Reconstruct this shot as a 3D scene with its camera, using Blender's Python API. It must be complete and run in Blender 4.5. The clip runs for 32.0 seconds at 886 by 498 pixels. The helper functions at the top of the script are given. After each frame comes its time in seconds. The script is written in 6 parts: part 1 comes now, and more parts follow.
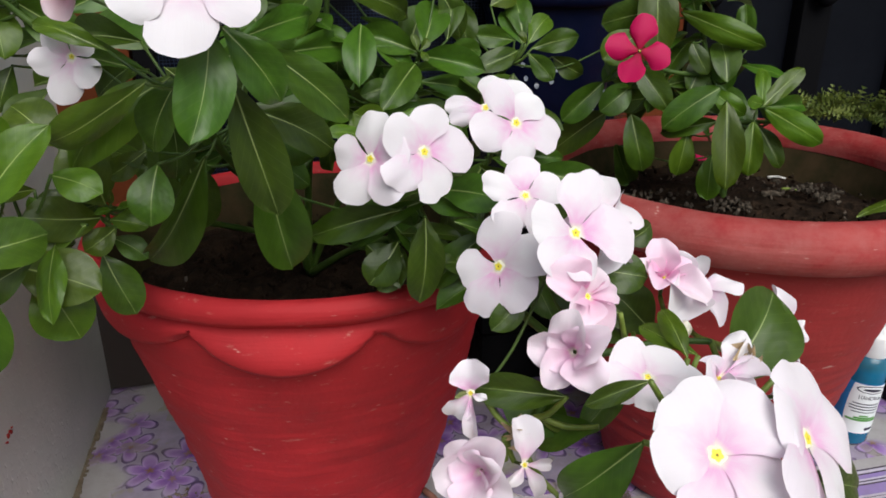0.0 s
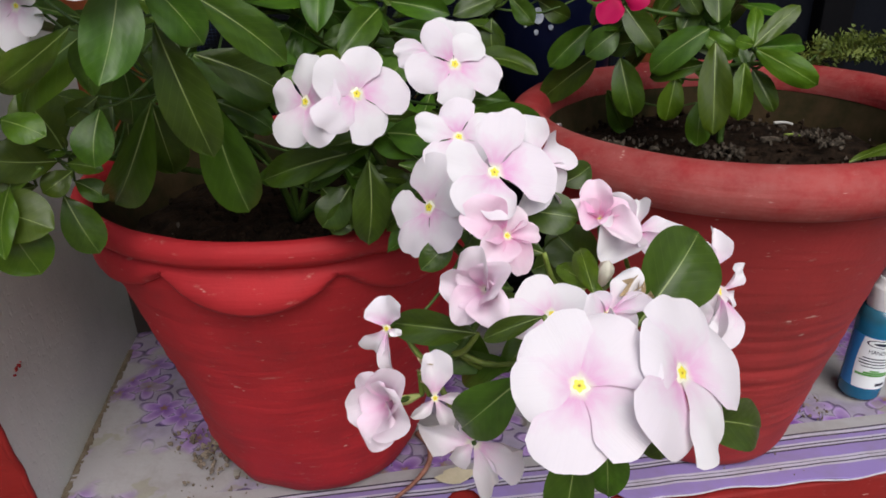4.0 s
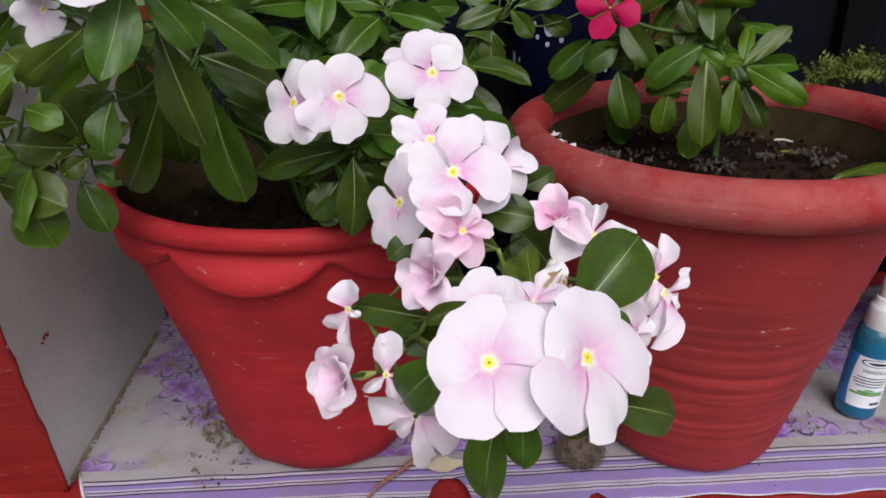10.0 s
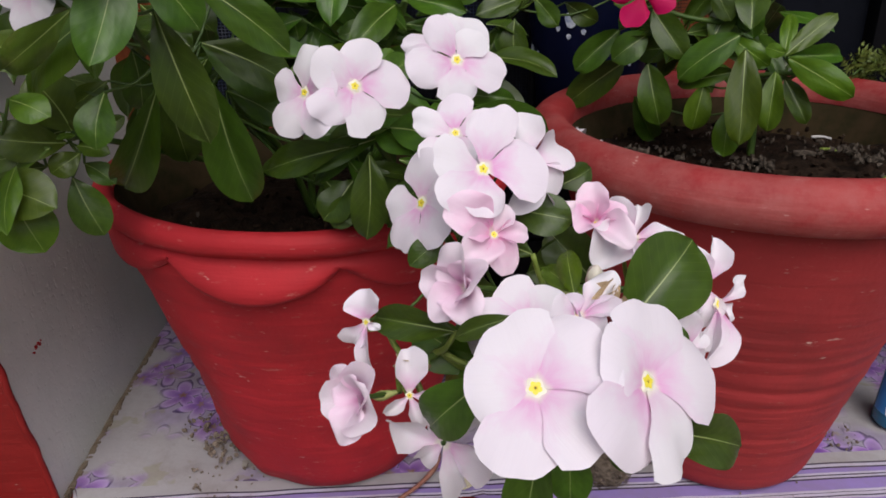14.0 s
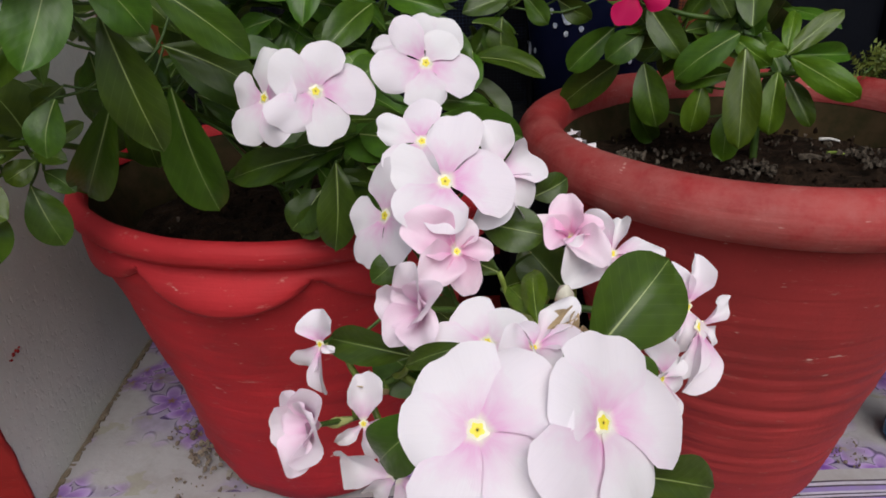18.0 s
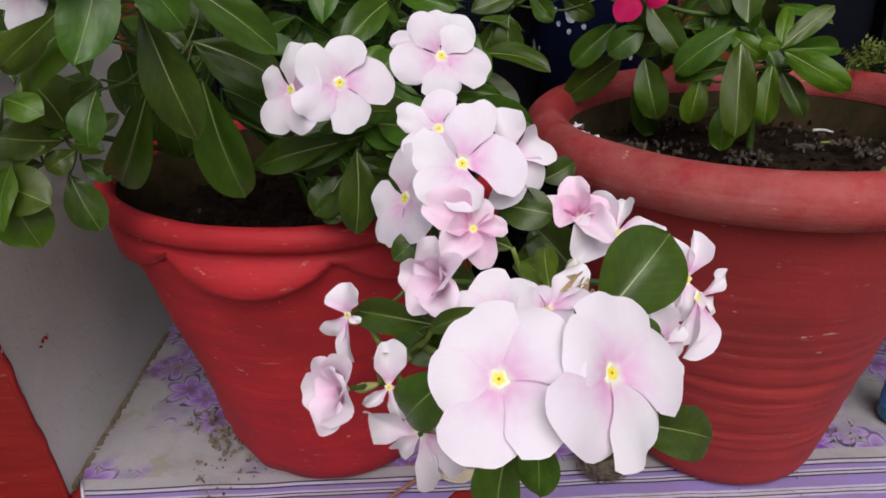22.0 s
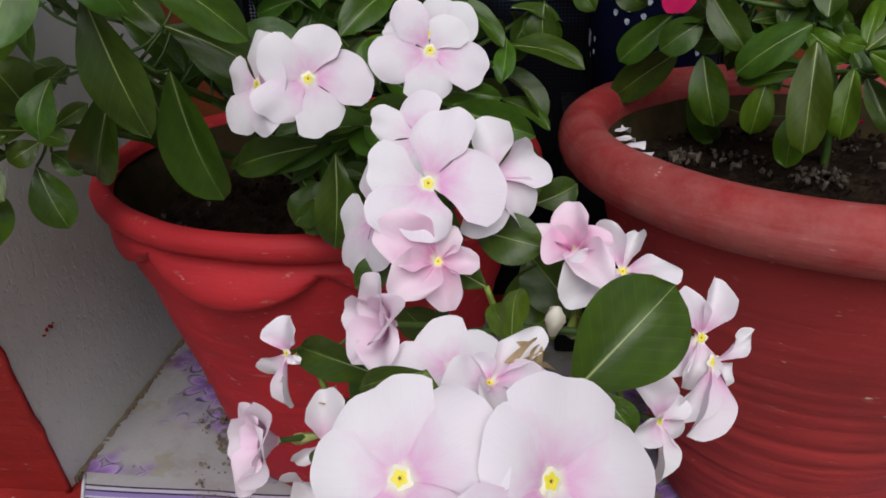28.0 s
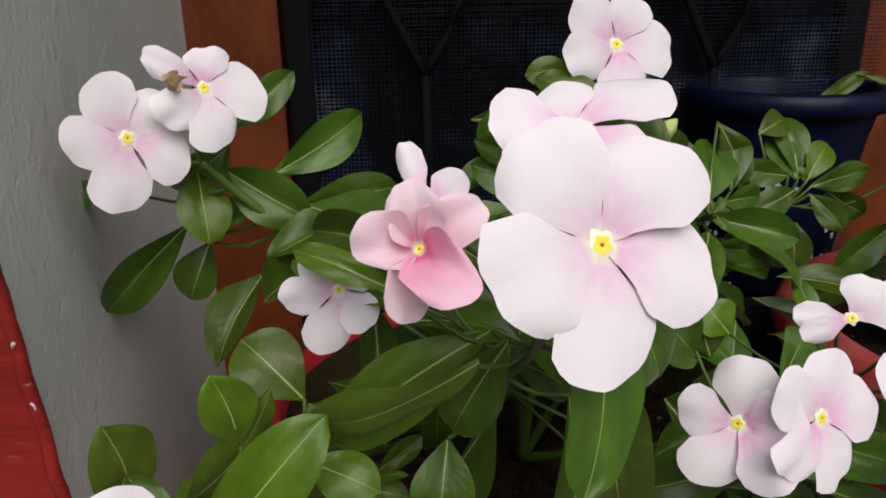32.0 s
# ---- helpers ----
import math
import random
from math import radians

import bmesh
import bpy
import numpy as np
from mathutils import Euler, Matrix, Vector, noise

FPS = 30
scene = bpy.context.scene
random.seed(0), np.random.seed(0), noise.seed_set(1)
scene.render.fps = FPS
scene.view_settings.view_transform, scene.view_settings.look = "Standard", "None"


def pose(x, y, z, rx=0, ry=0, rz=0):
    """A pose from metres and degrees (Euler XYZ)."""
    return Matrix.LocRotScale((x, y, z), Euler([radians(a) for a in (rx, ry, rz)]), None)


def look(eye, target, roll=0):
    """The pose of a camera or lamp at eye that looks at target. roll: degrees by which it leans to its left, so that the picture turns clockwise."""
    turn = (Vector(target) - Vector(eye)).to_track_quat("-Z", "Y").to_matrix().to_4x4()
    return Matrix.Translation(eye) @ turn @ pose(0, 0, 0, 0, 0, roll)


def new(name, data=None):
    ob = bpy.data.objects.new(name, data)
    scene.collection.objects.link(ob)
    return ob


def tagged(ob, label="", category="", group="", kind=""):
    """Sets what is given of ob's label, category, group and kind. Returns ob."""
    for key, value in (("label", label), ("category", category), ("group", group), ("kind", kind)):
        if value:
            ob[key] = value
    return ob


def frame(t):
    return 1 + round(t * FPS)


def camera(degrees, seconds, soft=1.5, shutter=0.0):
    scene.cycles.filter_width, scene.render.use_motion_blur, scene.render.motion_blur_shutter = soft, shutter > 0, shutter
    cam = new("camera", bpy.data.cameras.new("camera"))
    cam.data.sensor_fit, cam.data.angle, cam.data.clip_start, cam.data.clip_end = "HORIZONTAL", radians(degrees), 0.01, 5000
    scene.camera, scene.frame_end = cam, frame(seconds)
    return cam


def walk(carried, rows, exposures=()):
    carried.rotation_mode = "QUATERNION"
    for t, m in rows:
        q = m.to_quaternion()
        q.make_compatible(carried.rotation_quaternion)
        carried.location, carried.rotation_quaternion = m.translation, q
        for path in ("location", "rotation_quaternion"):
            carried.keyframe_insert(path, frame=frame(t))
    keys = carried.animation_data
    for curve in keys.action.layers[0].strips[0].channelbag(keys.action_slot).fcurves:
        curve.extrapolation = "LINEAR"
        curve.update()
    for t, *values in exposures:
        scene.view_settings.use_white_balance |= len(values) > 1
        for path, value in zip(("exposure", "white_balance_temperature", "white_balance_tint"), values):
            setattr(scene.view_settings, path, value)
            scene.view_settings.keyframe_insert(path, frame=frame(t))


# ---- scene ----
cam = camera(61.4, 32.0, soft=1.7, shutter=0.12)
METRES, EYE, TILT, LEAN, TURN = 1.6, 0.47, -22.0, 0.0, -12.6
ROWS = [
    (0.0, 0.0, 0.0, 0.0, 0.0, 0.0, -0.0),
    (0.5, -0.0014, -0.004, 0.0016, -0.22, 0.25, 0.67),
    (1.0, 0.0025, -0.0062, 0.0037, 0.72, 0.89, 0.88),
    (1.5, 0.0103, -0.0005, -0.0027, 1.81, 0.13, 0.67),
    (2.0, 0.0214, 0.0041, -0.0109, 0.68, -3.62, 0.44),
    (2.5, 0.0365, 0.0015, -0.0103, 2.51, -3.86, -0.15),
    (4.5, 0.0448, -0.002, -0.0053, 5.44, -3.02, 0.01),
    (5.0, 0.0381, 0.0042, -0.0037, 4.71, -3.29, 0.52),
    (5.5, 0.0325, 0.0035, 0.0025, 3.96, -1.98, 1.45),
    (6.0, 0.0239, -0.0052, 0.0097, 3.78, -0.77, 2.84),
    (6.5, 0.0143, -0.0065, 0.0074, 0.91, -0.59, 3.42),
    (7.0, 0.0354, 0.0004, -0.013, -0.94, -4.04, 1.29),
    (7.5, 0.0599, 0.0028, -0.0156, 3.33, -3.7, -0.45),
    (8.0, 0.0748, 0.0042, -0.0053, 8.14, -2.95, -0.31),
    (8.5, 0.0673, -0.0052, -0.0076, 6.48, -3.21, 0.2),
    (9.0, 0.0569, -0.0377, -0.0067, 4.87, -1.12, 1.06),
    (9.5, 0.0607, -0.0527, -0.0133, 4.62, -1.79, 1.69),
    (10.0, 0.0762, -0.0189, -0.0088, 9.43, -2.71, -2.58),
    (10.5, 0.0826, 0.0089, -0.0012, 12.61, -3.27, -3.22),
    (11.0, 0.0804, 0.0186, 0.0001, 12.04, -4.2, -2.68),
    (11.5, 0.0774, 0.0096, -0.0011, 12.07, -3.0, -2.62),
    (12.0, 0.0733, 0.0015, -0.0086, 9.88, -2.82, -3.01),
    (12.5, 0.0718, -0.0053, -0.0078, 9.73, -1.44, -2.56),
    (13.0, 0.0746, 0.0002, -0.0056, 9.48, -1.53, -1.47),
    (13.5, 0.0705, 0.0089, -0.0125, 9.25, -3.81, -1.94),
    (14.0, 0.0645, 0.0044, -0.0091, 9.62, -2.62, -2.6),
    (14.5, 0.0672, 0.0015, -0.0044, 10.26, -2.84, -1.09),
    (15.0, 0.066, 0.004, -0.0044, 9.54, -2.19, -1.22),
    (15.5, 0.0654, -0.0028, -0.0044, 10.91, -1.94, -1.27),
    (17.5, 0.074, 0.0157, -0.0008, 11.54, -3.06, -1.67),
    (18.0, 0.0782, 0.0214, -0.0024, 11.18, -3.17, -2.75),
    (18.5, 0.0813, 0.0235, -0.0021, 12.5, -2.94, -2.61),
    (19.0, 0.0784, 0.022, -0.0006, 13.45, -3.25, -3.04),
    (19.5, 0.0611, 0.0044, 0.0215, 16.25, 0.61, -1.68),
    (20.0, 0.0763, 0.0134, 0.0051, 11.48, -2.38, -1.49),
    (20.5, 0.0884, 0.0131, -0.001, 9.72, -3.28, -0.71),
    (21.0, 0.0854, 0.0129, -0.007, 11.06, -3.65, -1.95),
    (21.5, 0.0824, 0.0118, -0.0079, 10.93, -3.36, -2.3),
    (22.0, 0.0768, 0.004, -0.0092, 11.21, -2.95, -2.39),
    (22.5, 0.0781, 0.0047, -0.0071, 10.64, -2.33, -2.12),
    (23.0, 0.0806, 0.0161, -0.0073, 11.8, -3.17, -2.58),
    (23.5, 0.0957, 0.0316, 0.0041, 15.07, -2.35, -4.14),
    (24.0, 0.0986, 0.0449, 0.0035, 19.02, -3.16, -6.37),
    (24.5, 0.1061, 0.0553, -0.0013, 20.07, -5.76, -5.74),
    (26.5, 0.0798, -0.0051, -0.0165, 11.76, -4.8, -2.64),
    (27.0, 0.0827, -0.0015, -0.0163, 13.19, -5.03, -3.45),
    (27.5, 0.0968, 0.0282, 0.0013, 16.07, -5.35, -4.17),
    (28.0, 0.0993, 0.0476, 0.0041, 18.06, -4.72, -5.25),
    (28.5, 0.104, 0.0468, 0.0125, 19.19, -3.39, -5.11),
    (29.0, 0.0919, 0.0287, 0.006, 19.48, -4.39, -5.09),
    (29.5, 0.0812, 0.0157, 0.0155, 17.73, -1.87, -3.46),
    (30.0, 0.0553, -0.0019, 0.0213, 16.42, -1.57, -0.53),
    (30.5, 0.0151, 0.0256, 0.0539, 17.54, 2.27, -3.44),
    (31.0, 0.0008, 0.0616, 0.0656, 20.8, 1.28, -5.69),
    (31.5, -0.0409, 0.0703, 0.058, 14.59, 0.93, -5.36),
    (32.0, -0.0748, 0.0671, 0.0586, 5.0, 2.74, -1.15),
]
# the clip's camera sets its exposure and white balance on the way
EXPOSURES = [
    (0.0, -0.09, 6180, 6),
    (2.0, -0.14, 6180, 6),
    (5.0, -0.24, 6180, 10),
    (6.0, -0.17, 6180, 6),
    (8.0, -0.29, 6180, 12),
    (9.5, -0.17, 6080, 13),
    (11.0, -0.34, 6180, 13),
    (12.0, -0.29, 6180, 10),
    (14.0, -0.36, 6180, 14),
    (15.0, -0.36, 6180, 14),
    (18.0, -0.37, 6180, 9),
    (19.0, -0.29, 6180, 11),
    (20.0, -0.16, 6180, 5),
    (20.5, -0.24, 6180, 8),
    (22.0, -0.31, 6180, 14),
    (24.0, -0.34, 6180, 10),
    (27.0, -0.55, 5680, 8),
    (28.0, -0.51, 6080, 9),
    (29.0, -0.36, 6350, 9),
    (30.0, -0.03, 6400, 9),
    (30.5, -0.01, 6450, 7),
    (31.0, -0.03, 6500, 5),
    (32.0, -0.27, 6450, 11),
]
walk(cam, [(t, pose(0, 0, EYE, TILT, LEAN, TURN) @ pose(METRES * x, METRES * y, METRES * z, 90 + pitch, roll, yaw)) for t, x, y, z, yaw, pitch, roll in ROWS], EXPOSURES)

# ---- light ----
world = bpy.data.worlds.new("overcast_sky")
scene.world = world
world.use_nodes = True
_wn = world.node_tree.nodes
_sky = _wn.new("ShaderNodeTexSky")
_sky.sky_type, _sky.sun_disc = "NISHITA", False
_sky.sun_elevation, _sky.sun_rotation = radians(49), radians(172)
_sky.air_density, _sky.dust_density, _sky.ozone_density = 1.0, 4.0, 1.0
world.node_tree.links.new(_sky.outputs[0], _wn["Background"].inputs[0])
_wn["Background"].inputs[1].default_value = 0.12
_sun = bpy.data.lights.new("overcast_sun", "SUN")
_sun.energy, _sun.angle, _sun.color = 3.0, radians(55), (1.0, 0.97, 0.93)
new("overcast_sun", _sun).matrix_world = look((0.45, -2.0, 3.0), (0.1, 0.5, 0.1))

# ---- materials ----


def material(name, base=(0.5, 0.5, 0.5), rough=0.5, spec=0.5):
    m = bpy.data.materials.new(name)
    m.use_nodes = True
    b = m.node_tree.nodes["Principled BSDF"]
    b.inputs["Base Color"].default_value = (*base, 1)
    b.inputs["Roughness"].default_value = rough
    b.inputs["Specular IOR Level"].default_value = spec
    return m


class Nodes:
    """Short calls for building a material's nodes."""

    def __init__(self, m):
        self.m, self.t = m, m.node_tree
        self.b = self.t.nodes["Principled BSDF"]

    def add(self, kind, **inputs):
        n = self.t.nodes.new("ShaderNode" + kind)
        for k, v in inputs.items():
            self.put(n, k, v)
        return n

    def put(self, n, key, v):
        s = n.inputs[int(key[1:])] if key[0] == "i" and key[1:].isdigit() else n.inputs[key.replace("_", " ")]
        if hasattr(v, "is_output"):
            self.t.links.new(v, s)
        elif hasattr(v, "outputs"):
            self.t.links.new(v.outputs[0], s)
        else:
            s.default_value = v

    def coord(self, what="Object"):
        return self.add("TexCoord").outputs[what]

    def math(self, op, a, b=0.0):
        n = self.add("Math", i0=a, i1=b)
        n.operation = op
        return n.outputs[0]

    def noise(self, scale, detail=4.0, vec=None, rough=0.55):
        n = self.add("TexNoise", Scale=scale, Detail=detail, Roughness=rough)
        self.put(n, "Vector", vec if vec is not None else self.coord())
        return n.outputs["Fac"]

    def ramp(self, fac, *stops):
        n = self.add("ValToRGB", Fac=fac)
        e = n.color_ramp.elements
        while len(e) < len(stops):
            e.new(0.5)
        for el, (p, c) in zip(e, stops):
            el.position, el.color = p, (*c, 1) if len(c) == 3 else c
        return n.outputs[0]

    def mix(self, fac, a, b, how="MIX"):
        n = self.add("Mix")
        n.data_type, n.blend_type = "RGBA", how
        self.put(n, "i0", fac)
        self.put(n, "i6", (*a, 1) if isinstance(a, tuple) and len(a) == 3 else a)
        self.put(n, "i7", (*b, 1) if isinstance(b, tuple) and len(b) == 3 else b)
        return n.outputs[2]

    def bump(self, height, strength=0.3, distance=0.002):
        n = self.add("Bump", Height=height, Strength=strength, Distance=distance)
        self.put(self.b, "Normal", n)

    def base(self, c):
        self.put(self.b, "Base Color", c)

    def rough(self, c):
        self.put(self.b, "Roughness", c)

    def seed(self):
        return self.add("ObjectInfo").outputs["Random"]


def grey(v):
    return (v, v, v)


def mat_leaf(name, dark, light, vein):
    """Glossy periwinkle leaf: pale midrib, thin side veins, blotches."""
    m = material(name, dark, 0.42, 0.36)
    n = Nodes(m)
    uv = n.add("SeparateXYZ", i0=n.coord("UV"))
    u, v = uv.outputs[0], uv.outputs[1]
    av = n.math("ABSOLUTE", n.math("SUBTRACT", v, 0.5))
    tone = n.ramp(n.noise(3.2, 2, n.coord("UV")), (0.3, dark), (0.75, light))
    each = n.add("HueSaturation", Color=tone)
    n.put(each, "Value", n.math("ADD", n.math("MULTIPLY", n.seed(), 0.7), 0.65))
    n.put(each, "Hue", n.math("ADD", n.math("MULTIPLY", n.seed(), 0.03), 0.48))
    wave = n.math("SINE", n.math("MULTIPLY", n.math("SUBTRACT", u, n.math("MULTIPLY", av, 0.55)), 62.0))
    side = n.math("MULTIPLY", n.ramp(wave, (0.93, grey(0.0)), (1.0, grey(1.0))), 0.055)
    c = n.mix(side, each.outputs[0], vein)
    rib = n.ramp(n.math("MULTIPLY", av, n.math("ADD", 0.85, n.math("MULTIPLY", n.math("POWER", u, 3.0), 3.0))), (0.006, grey(0.85)), (0.014, grey(0.0)))
    n.base(n.mix(rib, c, vein))
    n.bump(n.math("ADD", n.math("MULTIPLY", wave, 0.022), n.noise(4, 2, n.coord("UV"))), 0.36, 0.0016)
    n.rough(n.ramp(n.noise(14, 3, n.coord("UV")), (0.3, grey(0.31)), (0.7, grey(0.46))))
    through_light = n.add("BsdfTranslucent")
    n.put(through_light, "Color", n.mix(0.5, each.outputs[0], vein))
    both = n.add("MixShader", Fac=0.16)
    n.put(both, "i1", n.b)
    n.put(both, "i2", through_light)
    n.put(n.t.nodes["Material Output"], "Surface", both)
    return m


def mat_petal(name, pale, flush, amount, vary=0.9, eye=(0.86, 0.84, 0.70)):
    """Soft petal: nearly white at the edge, flushed towards the throat, faint streaks along it."""
    m = material(name, pale, 0.55, 0.25)
    n = Nodes(m)
    uv = n.add("SeparateXYZ", i0=n.coord("UV"))
    u, v = uv.outputs[0], uv.outputs[1]
    cloud = n.noise(3.5, 3, n.coord("UV"))
    reach = n.math("ADD", u, n.math("MULTIPLY", n.math("SUBTRACT", cloud, 0.5), 0.5))
    c = n.ramp(reach, (0.08, flush), (0.30, tuple(p * 0.55 + f * 0.45 for p, f in zip(pale, flush))), (amount, pale))
    streak = n.noise(1.0, 3, n.add("CombineXYZ", i0=n.math("MULTIPLY", u, 2.0), i1=n.math("MULTIPLY", v, 46.0)).outputs[0])
    each = n.add("HueSaturation", Color=n.mix(n.ramp(streak, (0.45, grey(0.0)), (0.8, grey(0.25))), c, tuple(p * 0.9 for p in pale)))
    n.put(each, "Saturation", n.math("ADD", n.math("MULTIPLY", n.seed(), vary), 1.0 - 0.5 * vary))
    white_eye = n.ramp(u, (0.09, grey(1.0)), (0.17, grey(0.0)))
    n.base(n.mix(white_eye, each.outputs[0], eye))
    n.bump(streak, 0.25, 0.0006)
    through_light = n.add("BsdfTranslucent")
    n.put(through_light, "Color", each.outputs[0])
    both = n.add("MixShader", Fac=0.18)
    n.put(both, "i1", n.b)
    n.put(both, "i2", through_light)
    n.put(n.t.nodes["Material Output"], "Surface", both)
    return m


def mat_noise(name, a, b, scale, rough=0.6, bump=0.3, distance=0.002, fine=120.0, spec=0.4):
    """Two tones in clouds with a finer grain over them."""
    m = material(name, a, rough, spec)
    n = Nodes(m)
    big, small = n.noise(scale, 5), n.noise(fine, 3)
    c = n.ramp(n.math("ADD", n.math("MULTIPLY", big, 0.75), n.math("MULTIPLY", small, 0.25)), (0.36, a), (0.64, b))
    n.base(c)
    n.bump(n.math("ADD", big, n.math("MULTIPLY", small, 0.5)), bump, distance)
    n.rough(n.ramp(small, (0.3, grey(max(0.05, rough - 0.12))), (0.7, grey(min(1.0, rough + 0.1)))))
    return m


def mat_wall(name, a, b):
    """Satin oil paint over rough plaster: pits, runs and dents, thin grime."""
    m = material(name, a, 0.5, 0.4)
    n = Nodes(m)
    co = n.coord()
    run = n.add("Mapping", Vector=co)
    run.inputs["Scale"].default_value = (75.0, 75.0, 48.0)
    drops = n.ramp(n.noise(1.6, 3, run.outputs[0]), (0.52, grey(0.0)), (0.70, grey(1.0)))
    pits = n.ramp(n.noise(170, 2, co), (0.26, grey(0.0)), (0.42, grey(1.0)))
    swell = n.noise(22, 4, co)
    c = n.ramp(n.noise(9, 5, co), (0.35, a), (0.65, b))
    grime = n.ramp(n.noise(16, 6, run.outputs[0], 0.7), (0.60, grey(0.0)), (0.76, grey(0.30)))
    n.base(n.mix(grime, c, (0.26, 0.25, 0.23)))
    n.bump(n.math("ADD", n.math("ADD", n.math("MULTIPLY", drops, 0.35), n.math("MULTIPLY", pits, 0.6)), swell), 0.34, 0.0020)
    n.rough(n.ramp(swell, (0.3, grey(0.34)), (0.7, grey(0.56))))
    return m


def mat_pot(name, red, worn, dusty=0.0):
    """Red oxide paint on a thrown pot: turning rings, dusty scuffs."""
    m = material(name, red, 0.68, 0.22)
    n = Nodes(m)
    co = n.coord()
    xyz = n.add("SeparateXYZ", i0=co)
    stretched = n.add("Mapping", Vector=co)
    stretched.inputs["Scale"].default_value = (9.0, 9.0, 95.0)
    rings = n.noise(1.0, 3, stretched.outputs[0])
    cloud = n.noise(14, 5, co)
    c = n.ramp(cloud, (0.3, tuple(k * 0.78 for k in red)), (0.55, red), (0.8, tuple(min(1, k * 1.2) for k in red)))
    c = n.mix(n.ramp(rings, (0.55, grey(0.0)), (0.8, grey(0.35))), c, tuple(k * 0.7 for k in red))
    long = n.add("Mapping", Vector=co)
    long.inputs["Scale"].default_value = (30.0, 30.0, 90.0)
    scuff = n.ramp(n.noise(2.2, 5, long.outputs[0], 0.7), (0.62, grey(0.0)), (0.74, grey(0.42)))
    c = n.mix(scuff, c, worn)
    soot = n.ramp(n.noise(11, 5, co, 0.65), (0.52, grey(0.0)), (0.72, grey(0.45)))
    c = n.mix(soot, c, tuple(k * 0.45 + 0.012 for k in red))
    if dusty:
        dust = n.ramp(n.noise(13, 6, co, 0.7), (0.42, grey(0.0)), (0.66, grey(dusty)))
        c = n.mix(dust, c, worn)
    dash = n.add("Mapping", Vector=co)
    dash.inputs["Scale"].default_value = (95.0, 95.0, 330.0)
    dash.inputs["Rotation"].default_value = (0.35, 0.3, 0.0)
    nick = n.ramp(n.noise(0.8, 2, dash.outputs[0]), (0.72, grey(0.0)), (0.78, grey(0.6)))
    n.base(n.mix(nick, c, (0.70, 0.52, 0.44)))
    n.bump(n.math("ADD", n.math("MULTIPLY", rings, 1.0), n.math("MULTIPLY", n.noise(240, 2, co), 0.15)), 0.6, 0.0025)
    n.rough(n.ramp(cloud, (0.3, grey(0.56)), (0.7, grey(0.78))))
    return m


LEAF = mat_leaf("periwinkle_leaf", (0.027, 0.065, 0.004), (0.055, 0.120, 0.007), (0.36, 0.44, 0.16))
LEAF_LIGHT = mat_leaf("periwinkle_leaf_light", (0.044, 0.092, 0.003), (0.080, 0.145, 0.007), (0.38, 0.48, 0.15))
PETAL = mat_petal("petal_pale_pink", (0.805, 0.755, 0.80), (0.77, 0.44, 0.66), 0.60)
PETAL_PINK = mat_petal("petal_pink", (0.86, 0.66, 0.77), (0.80, 0.28, 0.55), 0.85)
PETAL_BLUSH = mat_petal("petal_blush", (0.86, 0.75, 0.82), (0.80, 0.46, 0.66), 0.80)
PETAL_ROSE = mat_petal("petal_rose", (0.80, 0.58, 0.67), (0.74, 0.20, 0.36), 0.95)
PETAL_RED = mat_petal("petal_crimson", (0.50, 0.002, 0.085), (0.38, 0.002, 0.045), 0.6, 0.0, (0.34, 0.0, 0.03))
PETAL_DRY = mat_noise("petal_withered", (0.42, 0.30, 0.15), (0.62, 0.48, 0.30), 60, 0.8)
CREAM_EYE = material("throat_cream", (0.78, 0.74, 0.58), 0.5)
YELLOW = material("throat_yellow", (0.80, 0.68, 0.05), 0.5)
ORANGE_EYE = material("throat_eye", (0.66, 0.44, 0.03), 0.6)
STEM = mat_noise("stem_green", (0.030, 0.07, 0.008), (0.075, 0.125, 0.02), 40, 0.5)
STALK = mat_noise("stalk_yellow_green", (0.10, 0.15, 0.02), (0.18, 0.24, 0.04), 60, 0.45)
BUD = mat_noise("bud_yellow_green", (0.36, 0.46, 0.12), (0.52, 0.52, 0.22), 80, 0.5)
SOIL = mat_noise("damp_soil", (0.006, 0.004, 0.0025), (0.026, 0.016, 0.010), 60, 0.98, 1.0, 0.006, spec=0.08)
PEBBLE = mat_noise("pebble_grey", (0.035, 0.026, 0.018), (0.14, 0.11, 0.085), 90, 0.95)
CRUST = mat_noise("dry_soil_crust", (0.022, 0.017, 0.012), (0.11, 0.09, 0.07), 260, 0.98, 1.0, 0.003, spec=0.08)
POT = mat_pot("red_painted_clay", (0.42, 0.022, 0.028), (0.56, 0.32, 0.26))
POT_R = mat_pot("red_painted_clay_dull", (0.34, 0.034, 0.035), (0.52, 0.30, 0.25))
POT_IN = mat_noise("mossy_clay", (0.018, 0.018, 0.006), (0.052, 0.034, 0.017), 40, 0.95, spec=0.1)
WALL = mat_wall("grey_wall_paint", (0.535, 0.568, 0.532), (0.635, 0.66, 0.617))
RED_PAINT = mat_pot("red_wall_paint", (0.25, 0.016, 0.014), (0.44, 0.22, 0.18))
CHIP = mat_noise("chipped_plaster", (0.45, 0.44, 0.42), (0.62, 0.60, 0.57), 300, 0.85)
CREAM = mat_noise("cream_wall", (0.50, 0.45, 0.30), (0.62, 0.56, 0.40), 30, 0.8)
WOOD = mat_noise("orange_brown_wood_paint", (0.085, 0.020, 0.006), (0.150, 0.037, 0.011), 22, 0.6, 0.5, 0.003, spec=0.15)
